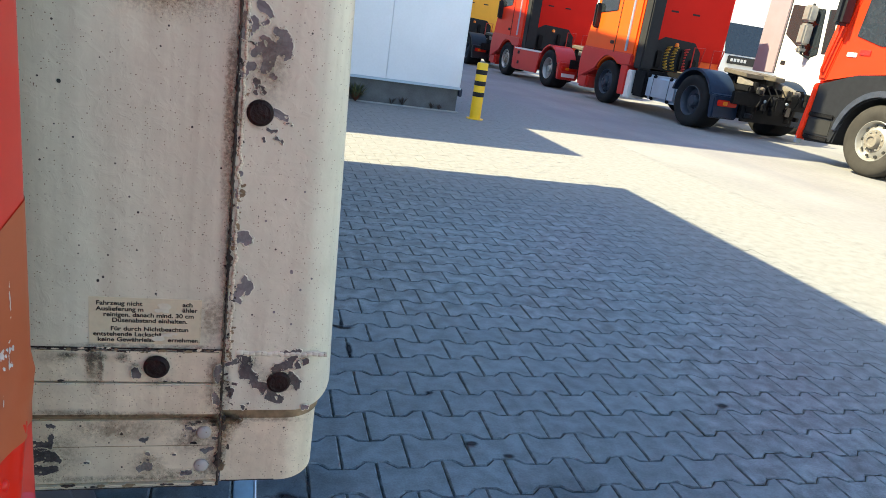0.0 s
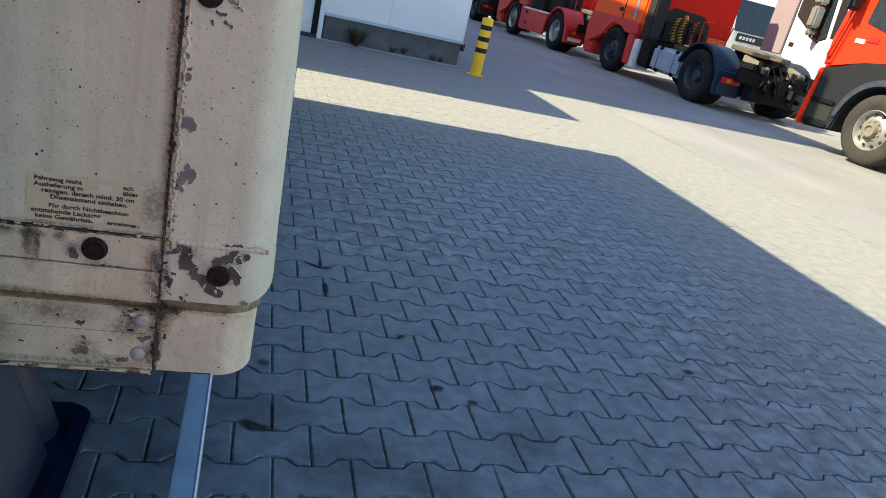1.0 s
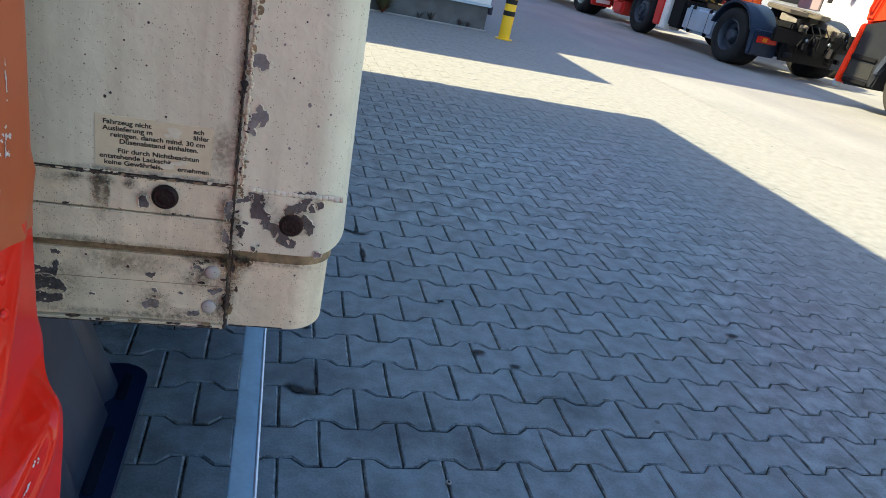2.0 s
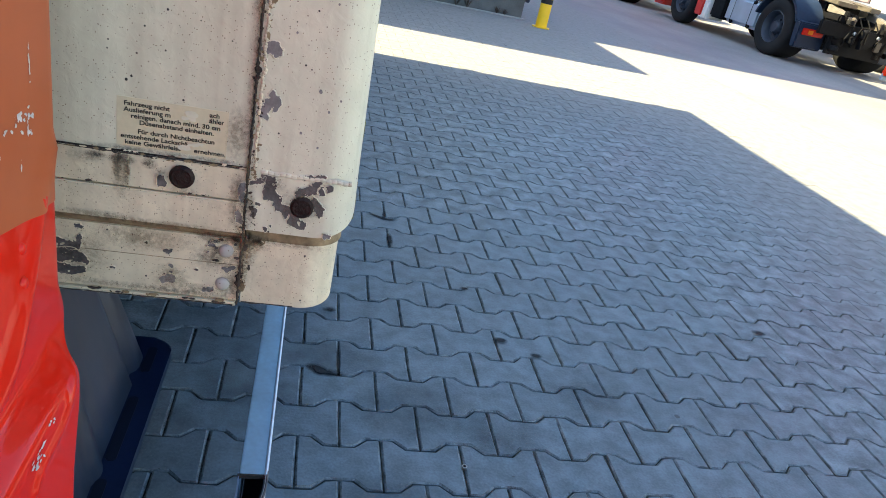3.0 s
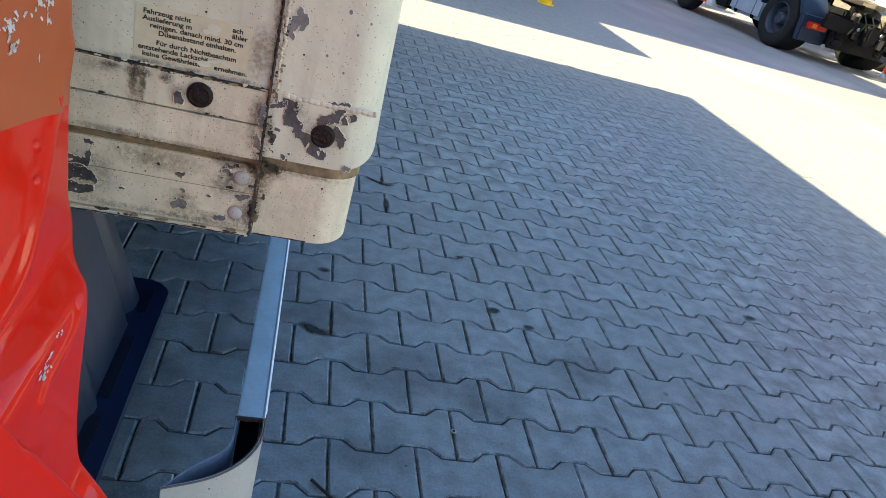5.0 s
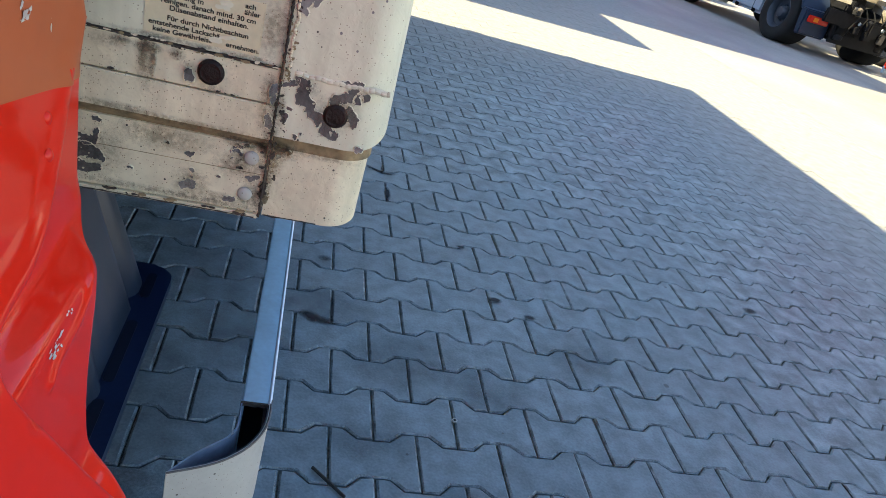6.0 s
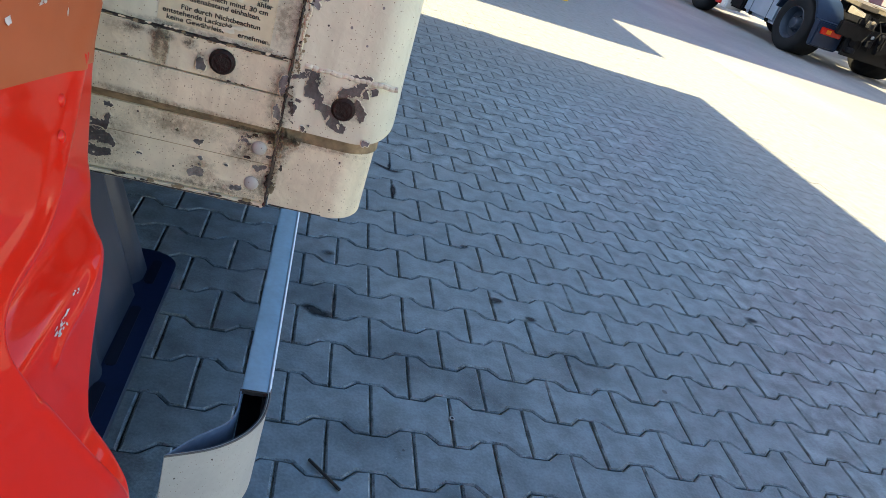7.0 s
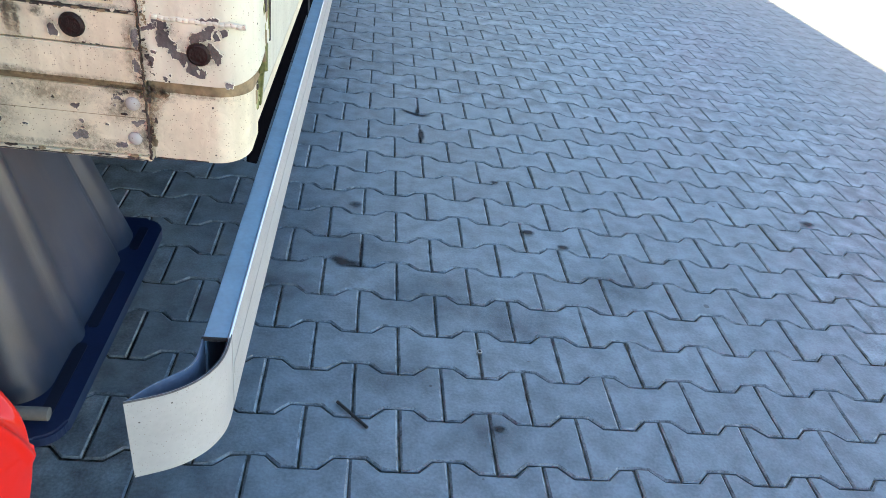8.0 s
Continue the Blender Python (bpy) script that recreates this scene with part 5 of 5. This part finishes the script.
def along(stops, t):
    """A point on a smooth bend through a few stops."""
    k = t * (len(stops) - 1)
    i = min(int(k), len(stops) - 2)
    a, b, c, d = (Vector(stops[min(max(q, 0), len(stops) - 1)]) for q in (i - 1, i, i + 1, i + 2))
    f = k - i
    return 0.5 * (2 * b + (c - a) * f + (2 * a - 5 * b + 4 * c - d) * f * f + (3 * b - a - 3 * c + d) * f ** 3)


def bend(stops, z0, z1):
    def at(u, v):
        q = along(stops, u)
        return (q.x, q.y, z0 + (z1 - z0) * v)
    return at


OUTER = [(-0.1652, -0.394), (-0.1652, -0.418), (-0.1692, -0.4405), (-0.1805, -0.463), (-0.1975, -0.481), (-0.2185, -0.4945), (-0.254, -0.5085)]
INNER = [(-0.1962, -0.396), (-0.1952, -0.422), (-0.1968, -0.4395), (-0.2045, -0.4545), (-0.2178, -0.467), (-0.2335, -0.482), (-0.2535, -0.5075)]
part("rail_end", grid(bend(OUTER, RZ0, RZ1), 30, 4, thick=0.0022), white_rail, lorry, "cream turned-in rail end", smooth=True)
part("rail_end_rim", tube([(*along(OUTER, k / 30)[:2], RZ1) for k in range(31)], 0.0012, 6), dark_primer, lorry, "worn rim of the rail end", smooth=True)
part("rail_end_inner", grid(bend(INNER, RZ0, RZ1 - 0.001), 30, 4, thick=0.0016), dull_steel, lorry, "bare inner wall of the rail end", smooth=True)
part("rail_end_lining", grid(bend([(x - 0.003, y + 0.0025) for x, y in OUTER[:-1]] + [(-0.2515, -0.505)], RZ0, RZ1 - 0.0015), 30, 4, thick=0.0006), rail_shade, lorry, "bare inside of the rail end, its shade in the colour", smooth=True)
part("rail_end_floor", grid(lambda u, v: (*along(OUTER, u).lerp(along(INNER, u), 0.12 + 0.8 * v)[:2], RZ0 + 0.006), 30, 3, thick=0.002), rail_shade, lorry)
# moulded battery cover
def round_plan(x0, x1, y0, y1, r, n=8):
    pts = []
    for cx, cy, a0 in ((x1 - r, y0 + r, -90), (x1 - r, y1 - r, 0), (x0 + r, y1 - r, 90), (x0 + r, y0 + r, 180)):
        pts += [(cx + r * math.cos(radians(a0 + 90 * k / n)), cy + r * math.sin(radians(a0 + 90 * k / n))) for k in range(n + 1)]
    return pts


def densify(plan, step):
    out = []
    for (a, b), (c, d) in zip(plan, plan[1:] + plan[:1]):
        n = max(1, int(math.hypot(c - a, d - b) / step))
        out += [(a + (c - a) * k / n, b + (d - b) * k / n) for k in range(n)]
    return out


def moulded_cover():
    bm = bmesh.new()
    rows = []
    lower = densify(round_plan(-0.98, -0.36, -0.466, -0.09, 0.038), 0.008)
    for k in range(15):
        v = k / 14
        z = 0.505 + 0.285 * v
        drop = 0.05 * max(0.0, (v - 0.82) / 0.18) ** 2
        row = []
        for x, y in lower:
            fx = (x + 0.67) / 0.312
            rib = 0.0
            if fx > 0.8:
                rib = math.exp(-((y + 0.35) / 0.014) ** 4) - 1.5 * math.exp(-((y + 0.165) / 0.012) ** 4)
            s_in = 0.075 * v + drop
            row.append(bm.verts.new((-0.67 + (x + 0.67) * (1 - s_in / 0.31) + 0.006 * rib, -0.26 + (y + 0.26) * (1 - s_in / 0.24), z)))
        rows.append(row)
    n = len(lower)
    for u, w in zip(rows, rows[1:]):
        for i in range(n):
            bm.faces.new((u[i], u[(i + 1) % n], w[(i + 1) % n], w[i]))
    bm.faces.new(rows[-1])
    return bm


cover = part("battery_cover", moulded_cover(), black_plastic, lorry, "black moulded plastic battery cover", smooth=True)
part("cover_flange", prism(round_plan(-1.0, -0.326, -0.51, -0.068, 0.03), 0.49, 0.507, "z", 0.004), flange_mat, cover, "dark blue flange", smooth=True)
for y, half in ((-0.42, 0.06), (-0.27, 0.06), (-0.125, 0.03)):
    part("flange_slot", prism(round_plan(-0.358, -0.345, y - half, y + half, 0.006), 0.5055, 0.5085, "z"), slot_mat, cover)
for x in (-0.5, -0.65):
    part("flange_slot", prism(round_plan(x - 0.05, x + 0.05, -0.5, -0.482, 0.006), 0.5055, 0.5085, "z"), slot_mat, cover)


# the red cab beside the camera
def soft(a, b, x):
    k = min(1.0, max(0.0, (x - a) / (b - a)))
    return k * k * (3 - 2 * k)


def flowing(zs, values, blur):
    """A smooth curve over the height through the given values, its corners rounded off over about that many metres."""
    fine = np.arange(0.2, 2.85, 0.0005)
    k = np.exp(-0.5 * (np.arange(-3 * blur, 3 * blur + 0.0001, 0.0005) / blur) ** 2)
    half = len(k) // 2
    table = np.convolve(np.pad(np.interp(fine, zs, values), half, mode="edge"), k / k.sum(), mode="same")[half:len(fine) + half]
    return lambda z: float(np.interp(z, fine, table))


def rounded(pts, times=3):
    """A bent line with its corners cut off, again and again."""
    for _ in range(times):
        out = [pts[0]]
        for (a, b), (c, d) in zip(pts, pts[1:]):
            out += [(0.75 * a + 0.25 * c, 0.75 * b + 0.25 * d), (0.25 * a + 0.75 * c, 0.25 * b + 0.75 * d)]
        pts = out + [pts[-1]]
    return pts


cab_edge = flowing((0.35, 0.6, 0.655, 0.69, 0.72, 0.78, 0.815, 0.83, 0.845, 0.857, 0.868, 0.88, 2.7), (-0.9, -0.77, -0.72, -0.689, -0.672, -0.641, -0.612, -0.599, -0.591, -0.587, -0.549, -0.543, -0.5385), 0.0035)
FOLD = rounded([(-0.55, 1.0), (-0.6, 0.945), (-0.653, 0.915), (-0.688, 0.902), (-0.731, 0.9), (-0.746, 0.893), (-0.744, 0.875), (-0.73, 0.828), (-0.715, 0.785), (-0.695, 0.75), (-0.685, 0.71)])
REAR = FOLD + [(-0.4, 0.67), (-0.4, 1.0)]
EAR = rounded([(-0.591, 0.863), (-0.604, 0.852), (-0.623, 0.841), (-0.641, 0.837), (-0.675, 0.838), (-0.687, 0.832)])
outer_x = flowing((0.35, 0.6, 0.7, 0.78, 0.93, 0.97, 1.3, 2.7), (-0.25, -0.246, -0.247, -0.252, -0.313, -0.3235, -0.3235, -0.35), 0.012)
rear_x = flowing((0.6, 0.686, 0.723, 0.737, 0.757, 0.797, 0.854, 0.863, 0.885, 0.95, 1.3, 2.7), (-0.249, -0.249, -0.252, -0.263, -0.285, -0.293, -0.3005, -0.3195, -0.3235, -0.324, -0.3238, -0.35), 0.005)


def inside(y, z, poly):
    odd = False
    for (a, b), (c, d) in zip(poly, poly[1:] + poly[:1]):
        if (b > z) != (d > z) and y < (c - a) * (z - b) / (d - b) + a:
            odd = not odd
    return odd


ZS = [0.35, 0.5, 0.6, 0.66, 0.69, 0.72, 0.74, 0.76, 0.78, 0.8, 0.82, 0.835, 0.85, 0.865, 0.88, 0.895, 0.91, 0.93, 0.97, 1.1, 1.3, 1.6, 2.0, 2.4, 2.7]


def near_line(y, z, pts):
    best = 9.0
    for (a, b), (c, d) in zip(pts, pts[1:]):
        t = min(1.0, max(0.0, ((y - a) * (c - a) + (z - b) * (d - b)) / ((c - a) ** 2 + (d - b) ** 2)))
        best = min(best, math.hypot(y - a - t * (c - a), z - b - t * (d - b)))
    return best


def cab_x(y, z):
    """How far out the cab's side stands: the flared lower panel, the crease round its rear corner, the lobe behind it and the rolled rear edge."""
    e, x = cab_edge(z), outer_x(z)
    if y > -0.85 and 0.66 < z < 1.0:
        d = near_line(y, z, FOLD) * (1 if inside(y, z, REAR) else -1)
        wide = 0.004 + 0.007 * soft(0.82, 0.9, z)
        x += (rear_x(z) - x) * soft(-0.009, 0.012, d) + 0.0026 * math.exp(-((d + 0.005) / wide) ** 2)
        x += 0.0026 * math.exp(-(near_line(y, z, EAR) / 0.004) ** 2)
    roll = soft(0.855, 0.9, z)
    x -= (1 - roll) * 0.004 * math.exp(-((y - e) / 0.004) ** 2) + roll * 0.01 * max(0.0, 1 - (e - y) / 0.021) ** 2
    return x


def cab_skin(u, v):
    k = v * (len(ZS) - 1)
    i = min(int(k), len(ZS) - 2)
    z = ZS[i] + (ZS[i + 1] - ZS[i]) * (k - i)
    e = cab_edge(z)
    hem, u = max(0.0, 0.02 - u) / 0.02, max(0.0, (u - 0.02) / 0.98)
    y = e - 0.25 * u / 0.8 if u < 0.8 else e - 0.25 - (2.35 + e) * (u - 0.8) / 0.2
    return (cab_x(y, z) - 0.02 * hem, y, z)


part("cab_side", grid(cab_skin, 320, 288), red, lorry, "glossy red cab side", smooth=True)


def cab_stripe(u, v):
    back = 0.34 * u ** 1.5
    y, low, high = -0.5395 - back, 0.9525 + 0.2 * back, 1.106 - 0.13 * back
    z = low + (high - low) * v
    return (cab_x(y, z) + 0.0005, y, z)


part("cab_band", grid(cab_stripe, 60, 12), bronze, lorry, "faded bronze diagonal band", smooth=True)
random.seed(9)
for k in range(46):
    t = random.random()
    w = random.uniform(0.002, 0.008) * (1.6 if k % 9 == 0 else 1)
    mark = flake(0, 0, w, w * random.uniform(0.4, 1.1), random.uniform(0, 90), scratch, 0, 0.3, scale=420, step=0.0003, name="scratch")
    line = 1.0275 - 0.004 * t + (random.gauss(0, 0.0022) if k % 3 else random.uniform(-0.014, 0.006))
    mark.matrix_world = pose(-0.3227, -0.592 - 0.15 * t ** 1.4, line, random.uniform(-30, 10), 0, 90)
for y, z, h in ((-0.594, 1.055, 0.03), (-0.6, 1.018, 0.014), (-0.612, 1.002, 0.012)):
    mark = flake(0, 0, 0.0028, h, random.uniform(0, 90), scratch, 0, 0.45, scale=300, step=0.0003, name="scratch")
    mark.matrix_world = pose(-0.3227, y, z, 0, 0, 90)


def chip_or_glint(y, z, wide, tall, seed):
    """A small ragged bare spot, along the edge also a painted glint, that follows the cab's side."""
    bm = bmesh.new()
    rim = []
    for k in range(14):
        a = 2 * math.pi * k / 14
        r = 1 + 0.75 * noise.noise((math.cos(a) * 1.6 + seed, math.sin(a) * 1.6, seed))
        q, h = y + wide * r * math.cos(a) / 2, z + tall * r * math.sin(a) / 2
        rim.append(bm.verts.new((cab_x(q, h) + 0.0005, q, h)))
    middle = bm.verts.new((cab_x(y, z) + 0.0006, y, z))
    for p, q in zip(rim, rim[1:] + rim[:1]):
        bm.faces.new((middle, p, q))
    part("scratch", bm, scratch, lorry, smooth=True)


for k in range(13):
    chip_or_glint(-0.672 + random.gauss(0, 0.005), 0.8445 + random.gauss(0, 0.0022), random.uniform(0.0015, 0.006), random.uniform(0.0006, 0.0022), 3.0 + k)
for k in range(7):
    chip_or_glint(-0.646 + random.gauss(0, 0.003), 0.8487 + random.gauss(0, 0.0012), random.uniform(0.001, 0.003), random.uniform(0.0005, 0.0012), 31.0 + k)
# chips along the lobe's edge, which also paint its bright glint
for k in range(16):
    z = 0.822 + 0.0021 * k
    chip_or_glint(cab_edge(z) - 0.0022 + random.uniform(-0.0006, 0.0006), z, random.uniform(0.0006, 0.0016), random.uniform(0.001, 0.004), 51.0 + k)
for y, z in ((-0.6263, 0.9555), (-0.6385, 0.9405)):
    part("round_bump", lathe([(cab_x(y, z) - 0.001, 0.0042), (cab_x(y, z) + 0.0006, 0.0034), (cab_x(y, z) + 0.0014, 0.0018), (cab_x(y, z) + 0.0016, 0.0004)], 14, "x", centre=(0, y, z)), red, lorry, "round bump on the cab side", smooth=True)
# unseen rear wall, dark grey to keep red bounce off the box
part("cab_rear", box(-2.0, -0.37, -0.62, -0.565, 0.9, 3.45, 0.02), grey_plastic, lorry)
# unseen cab bulk, made tall and low to hold sky light off the ground
part("cab_body", box(-2.02, -0.4, -2.6, -0.62, 0.75, 3.5, 0.05), red, lorry)
part("cab_sill", box(-2.02, -0.3, -2.6, -0.95, 0.32, 0.76, 0.04), red, lorry)
part("drain_pipe", tube([(-0.342, -0.4865, 0.52), (-0.4, -0.488, 0.521), (-0.56, -0.49, 0.522)], 0.0075, 10), hub_tan, lorry, "pale drain pipe beside the battery cover", smooth=True)
part("fuel_line", box(-1.6, -0.9, -0.55, -0.48, 0.6, 0.7, 0.01), dark_steel, lorry)

# ---- small things on the ground ----
stick = thing("cable_tie", "short black strip lying on the paving", "litter")
part("strip", tube([(-0.034, 0.036, 0.004), (0.0, 0.0, 0.005), (0.033, -0.033, 0.004)], 0.0035, 6), sign_black, stick)
nut = thing("hex_nut", "small bright steel nut lying in a joint", "nut")
part("nut_ring", lathe([(0.0, 0.007), (0.0045, 0.007)], 6, "z", centre=(0.302, 0.224, 0.0)), alloy, nut)
part("bore", lathe([(0.0, 0.0038), (0.005, 0.0038)], 12, "z", centre=(0.302, 0.224, 0.0)), sign_black, nut)


def smear(pts, w, mat, label):
    """A soft mark that follows a bent line on the paving; densest along its middle."""
    me = bpy.data.meshes.new("ground_mark")
    pts = [along(pts, k / 12) for k in range(13)]
    verts, faces, uvs = [], [], []
    for k, q in enumerate(pts):
        d = (pts[min(k + 1, 12)] - pts[max(k - 1, 0)]).normalized()
        side = Vector((-d.y, d.x)) * w / 2
        verts += [(q.x + side.x, q.y + side.y, 0.0), (q.x - side.x, q.y - side.y, 0.0)]
    for k in range(12):
        faces.append((2 * k, 2 * k + 1, 2 * k + 3, 2 * k + 2))
        uvs += [(k / 12, 1), (k / 12, 0), ((k + 1) / 12, 0), ((k + 1) / 12, 1)]
    me.from_pydata(verts, [], faces)
    layer = me.uv_layers.new(name="UVMap")
    for k, c in enumerate(uvs):
        layer.data[k].uv = c
    me.materials.append(mat)
    ob = tagged(new("ground_mark", me), label, "stain", kind="structure")
    SMEARS.append(ob)
    ob.location.z = 0.0016 + 0.0002 * len(SMEARS)


SMEARS = []
BLACK = "black rubber scuff along a paving joint"
smear([(0.2065, 1.5), (0.204, 1.43), (0.2005, 1.35)], 0.034, damp_stain, BLACK)
smear([(0.105, 1.652), (0.15, 1.648), (0.192, 1.624), (0.235, 1.624), (0.27, 1.642)], 0.03, damp_stain, BLACK)
smear([(0.19, 1.6), (0.196, 1.66), (0.2, 1.71)], 0.02, damp_stain, BLACK)
smear([(-0.1, 0.572), (-0.065, 0.57), (-0.035, 0.552), (0.035, 0.55)], 0.055, damp_stain, BLACK)
smear([(0.0, 0.53), (0.0, 0.6), (0.0, 0.69)], 0.014, damp_stain, BLACK)
OIL = "faint dark oil stain on the paving"
for x, y, w, ln in ((0.2, 0.42, 0.3, 0.42), (-0.02, 0.62, 0.22, 0.36), (0.42, 0.33, 0.22, 0.3), (-0.21, 0.42, 0.2, 0.3), (0.1, 0.12, 0.16, 0.3), (0.75, 0.55, 0.3, 0.3), (0.3, -0.04, 0.16, 0.2)):
    smear([(x - ln / 2, y), (x, y + 0.01), (x + ln / 2, y)], w, oil_stain, OIL)
# shade under the lorry, painted on the paving as soft dark sheets
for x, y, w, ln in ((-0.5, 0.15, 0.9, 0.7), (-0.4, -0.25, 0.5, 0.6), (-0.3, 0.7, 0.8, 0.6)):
    smear([(x - ln / 2, y), (x, y + 0.05), (x + ln / 2, y - 0.03)], w, under_shade, "shade under the lorry painted on the paving")
for x, y, r in ((0.32, -0.02, 0.018), (-0.027, 0.872, 0.026), (0.518, 0.79, 0.028), (0.62, 0.72, 0.024), (1.6, 1.01, 0.035), (0.45, 1.1, 0.02)):
    smear([(x - r, y), (x, y), (x + r, y)], r * 1.4, damp_stain, "small dark spot on the paving")


dry = material("dry_weed", (0.06, 0.045, 0.035), 0.8, spread=0.4, scale=30)


rusty_leaf = material("rusty_leaf", (0.12, 0.04, 0.02), 0.8, spread=0.4, scale=30)


def weed(x, y, r, n, seed, mat, label="small dry weed growing at the plinth", wide=0.05):
    random.seed(seed)
    w = thing("weed", label, "plant")
    bm = bmesh.new()
    for _ in range(n):
        a, h, q = random.uniform(0, 6.28), random.uniform(0.4, 1.0) * r, random.uniform(0.2, 0.8) * r
        tip = Vector((q * math.cos(a), q * math.sin(a) * 0.6, h))
        mid, side = tip * 0.5 + Vector((0, 0, 0.1 * r)), Vector((-math.sin(a), math.cos(a), 0)) * wide * r
        vs = [bm.verts.new(p) for p in (Vector((0, 0, 0)), mid + side, tip, mid - side)]
        bm.faces.new(vs)
    part("leaves", bm, mat, w)
    w.location = (x, y, 0)


weed(1.2, 9.46, 0.3, 170, 1, leaf, "green and rusty weed growing at the plinth", 0.03)
weed(1.2, 9.44, 0.17, 90, 8, rusty_leaf, "rusty dead leaves round a weed", 0.035)
weed(1.76, 9.54, 0.13, 16, 2, dry)
weed(1.93, 9.54, 0.17, 18, 3, dry)
weed(2.38, 9.54, 0.13, 26, 4, dry)
weed(2.5, 9.54, 0.11, 20, 5, dry)

# ---- paving stones ----
GAP, CH = 0.0019, 0.0035


def outline(inset):
    g = inset
    lo = [(-0.1 + g, g), (-0.0625 - g * 0.5, g), (-0.0325 - g * 0.5, NOTCH + g), (0.0325 + g * 0.5, NOTCH + g), (0.0625 + g * 0.5, g), (0.1 - g, g)]
    hi = [(0.1 - g, PY + NOTCH - g), (0.0675 + g * 0.5, PY + NOTCH - g), (0.0375 + g * 0.5, PY - g), (-0.0375 - g * 0.5, PY - g), (-0.0675 - g * 0.5, PY + NOTCH - g), (-0.1 + g, PY + NOTCH - g)]
    return lo + hi


def stone(sides=True):
    top, rim = outline(GAP + CH), outline(GAP)
    v = [(x, y, 0.0) for x, y in top] + [(x, y, -0.0035) for x, y in rim]
    f = [tuple(range(12))] + [(i, i + 12, (i + 1) % 12 + 12, (i + 1) % 12) for i in range(12)]
    if sides:
        v += [(x, y, -0.02) for x, y in rim]
        f += [(i + 12, i + 24, (i + 1) % 12 + 24, (i + 1) % 12 + 12) for i in range(12)]
    return v, [tuple(reversed(q)) if n else q for n, q in enumerate(f)]


def mould(seed):
    """One stone with a slightly uneven outline and a broken edge."""
    random.seed(seed)
    rim, out = outline(GAP), []
    for k, (x, y) in enumerate(rim):
        u, v = rim[(k + 1) % 12]
        n = 2 if math.hypot(u - x, v - y) > 0.05 else 1
        out += [(x + (u - x) * q / n + random.gauss(0, 0.0006), y + (v - y) * q / n + random.gauss(0, 0.0006)) for q in range(n)]
    n, cy = len(out), (PY + NOTCH) / 2
    verts = []
    for z, inset in ((0.0, CH * 1.25), (-0.0035, 0.0), (-0.02, 0.0)):
        for k, (x, y) in enumerate(out):
            (px, py), (qx, qy) = out[k - 1], out[(k + 1) % n]
            d = Vector((py - qy, qx - px)).normalized()
            w = inset * random.uniform(0.7, 1.3)
            verts.append((x + d.x * w, y + d.y * w, z + (random.uniform(-0.0006, 0.0) if z == -0.0035 else 0.0)))
    me = bpy.data.meshes.new("paving_stone")
    faces = [tuple(range(n))] + [(r * n + i, (r + 1) * n + i, (r + 1) * n + (i + 1) % n, r * n + (i + 1) % n) for r in (0, 1) for i in range(n)]
    me.from_pydata(verts, [], [tuple(reversed(q)) if k else q for k, q in enumerate(faces)])
    for m in (stone_mat, worn_edge):
        me.materials.append(m)
    for p in me.polygons:
        p.material_index = 1 if 0 < p.index <= n else 0
    me.update()
    return me


moulds = [mould(k) for k in range(8)]
flat_v, flat_f = stone(False)
flat_v = np.array(flat_v)
worn_v = np.array([(x, y, 0.0) for x, y in outline(0.003)] + [(x, y, -0.0025) for x, y in outline(0.0012)])
smooth_v = np.array([(x, y, 0.0) for x, y in outline(0.0009)] + [(x, y, -0.0007) for x, y in outline(0.0002)])
random.seed(11)
far_verts, far_faces, crisp, count = [], [], [], 0
for j in range(-18, 160):
    for i in range(-20, 60):
        x, y = (i + 0.5 * ((j + 1) % 2)) * PX, j * PY
        if x > 4.8:
            continue
        if -0.55 < x < 1.5 and -0.35 < y < 1.75 and count < 300 and (y > -0.1 or x > -0.4):
            ob = new("paving_stone", random.choice(moulds))
            ob.parent = paving
            ob.location = (x, y, random.uniform(-0.0012, 0.0008))
            ob.rotation_euler = (random.gauss(0, 0.004), random.gauss(0, 0.004), random.gauss(0, 0.004))
            count += 1
        else:
            near = y < 4.4 + 0.6 * noise.noise((x * 1.5, y * 1.5, 3.0)) and x < 2.5 + 0.6 * noise.noise((x * 1.6, y * 1.6, 8.0))
            crisp.append(near)
            at = (flat_v if near else worn_v if x < 3.4 else smooth_v) + (x, y, random.uniform(-0.0012, 0.0008) * (x < 3.4))
            lean = 0.0028 if near else 0.0015 if x < 3.4 else 0.0004
            at[:, 2] += (flat_v[:, 0] * random.gauss(0, lean) + flat_v[:, 1] * random.gauss(0, lean))
            base = len(far_verts) * 24
            far_verts.append(at)
            far_faces += [tuple(q + base for q in face) for face in flat_f]
me = bpy.data.meshes.new("paving_stones")
me.from_pydata(np.concatenate(far_verts).tolist(), [], far_faces)
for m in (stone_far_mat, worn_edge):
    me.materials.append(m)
edge = np.repeat(np.array(crisp, dtype=np.int32), 13)
edge[np.arange(len(edge)) % 13 == 0] = 0
me.polygons.foreach_set('material_index', edge)
rest = new("paving_stones", me)
rest.parent = paving
rest["kind"] = "stuff"
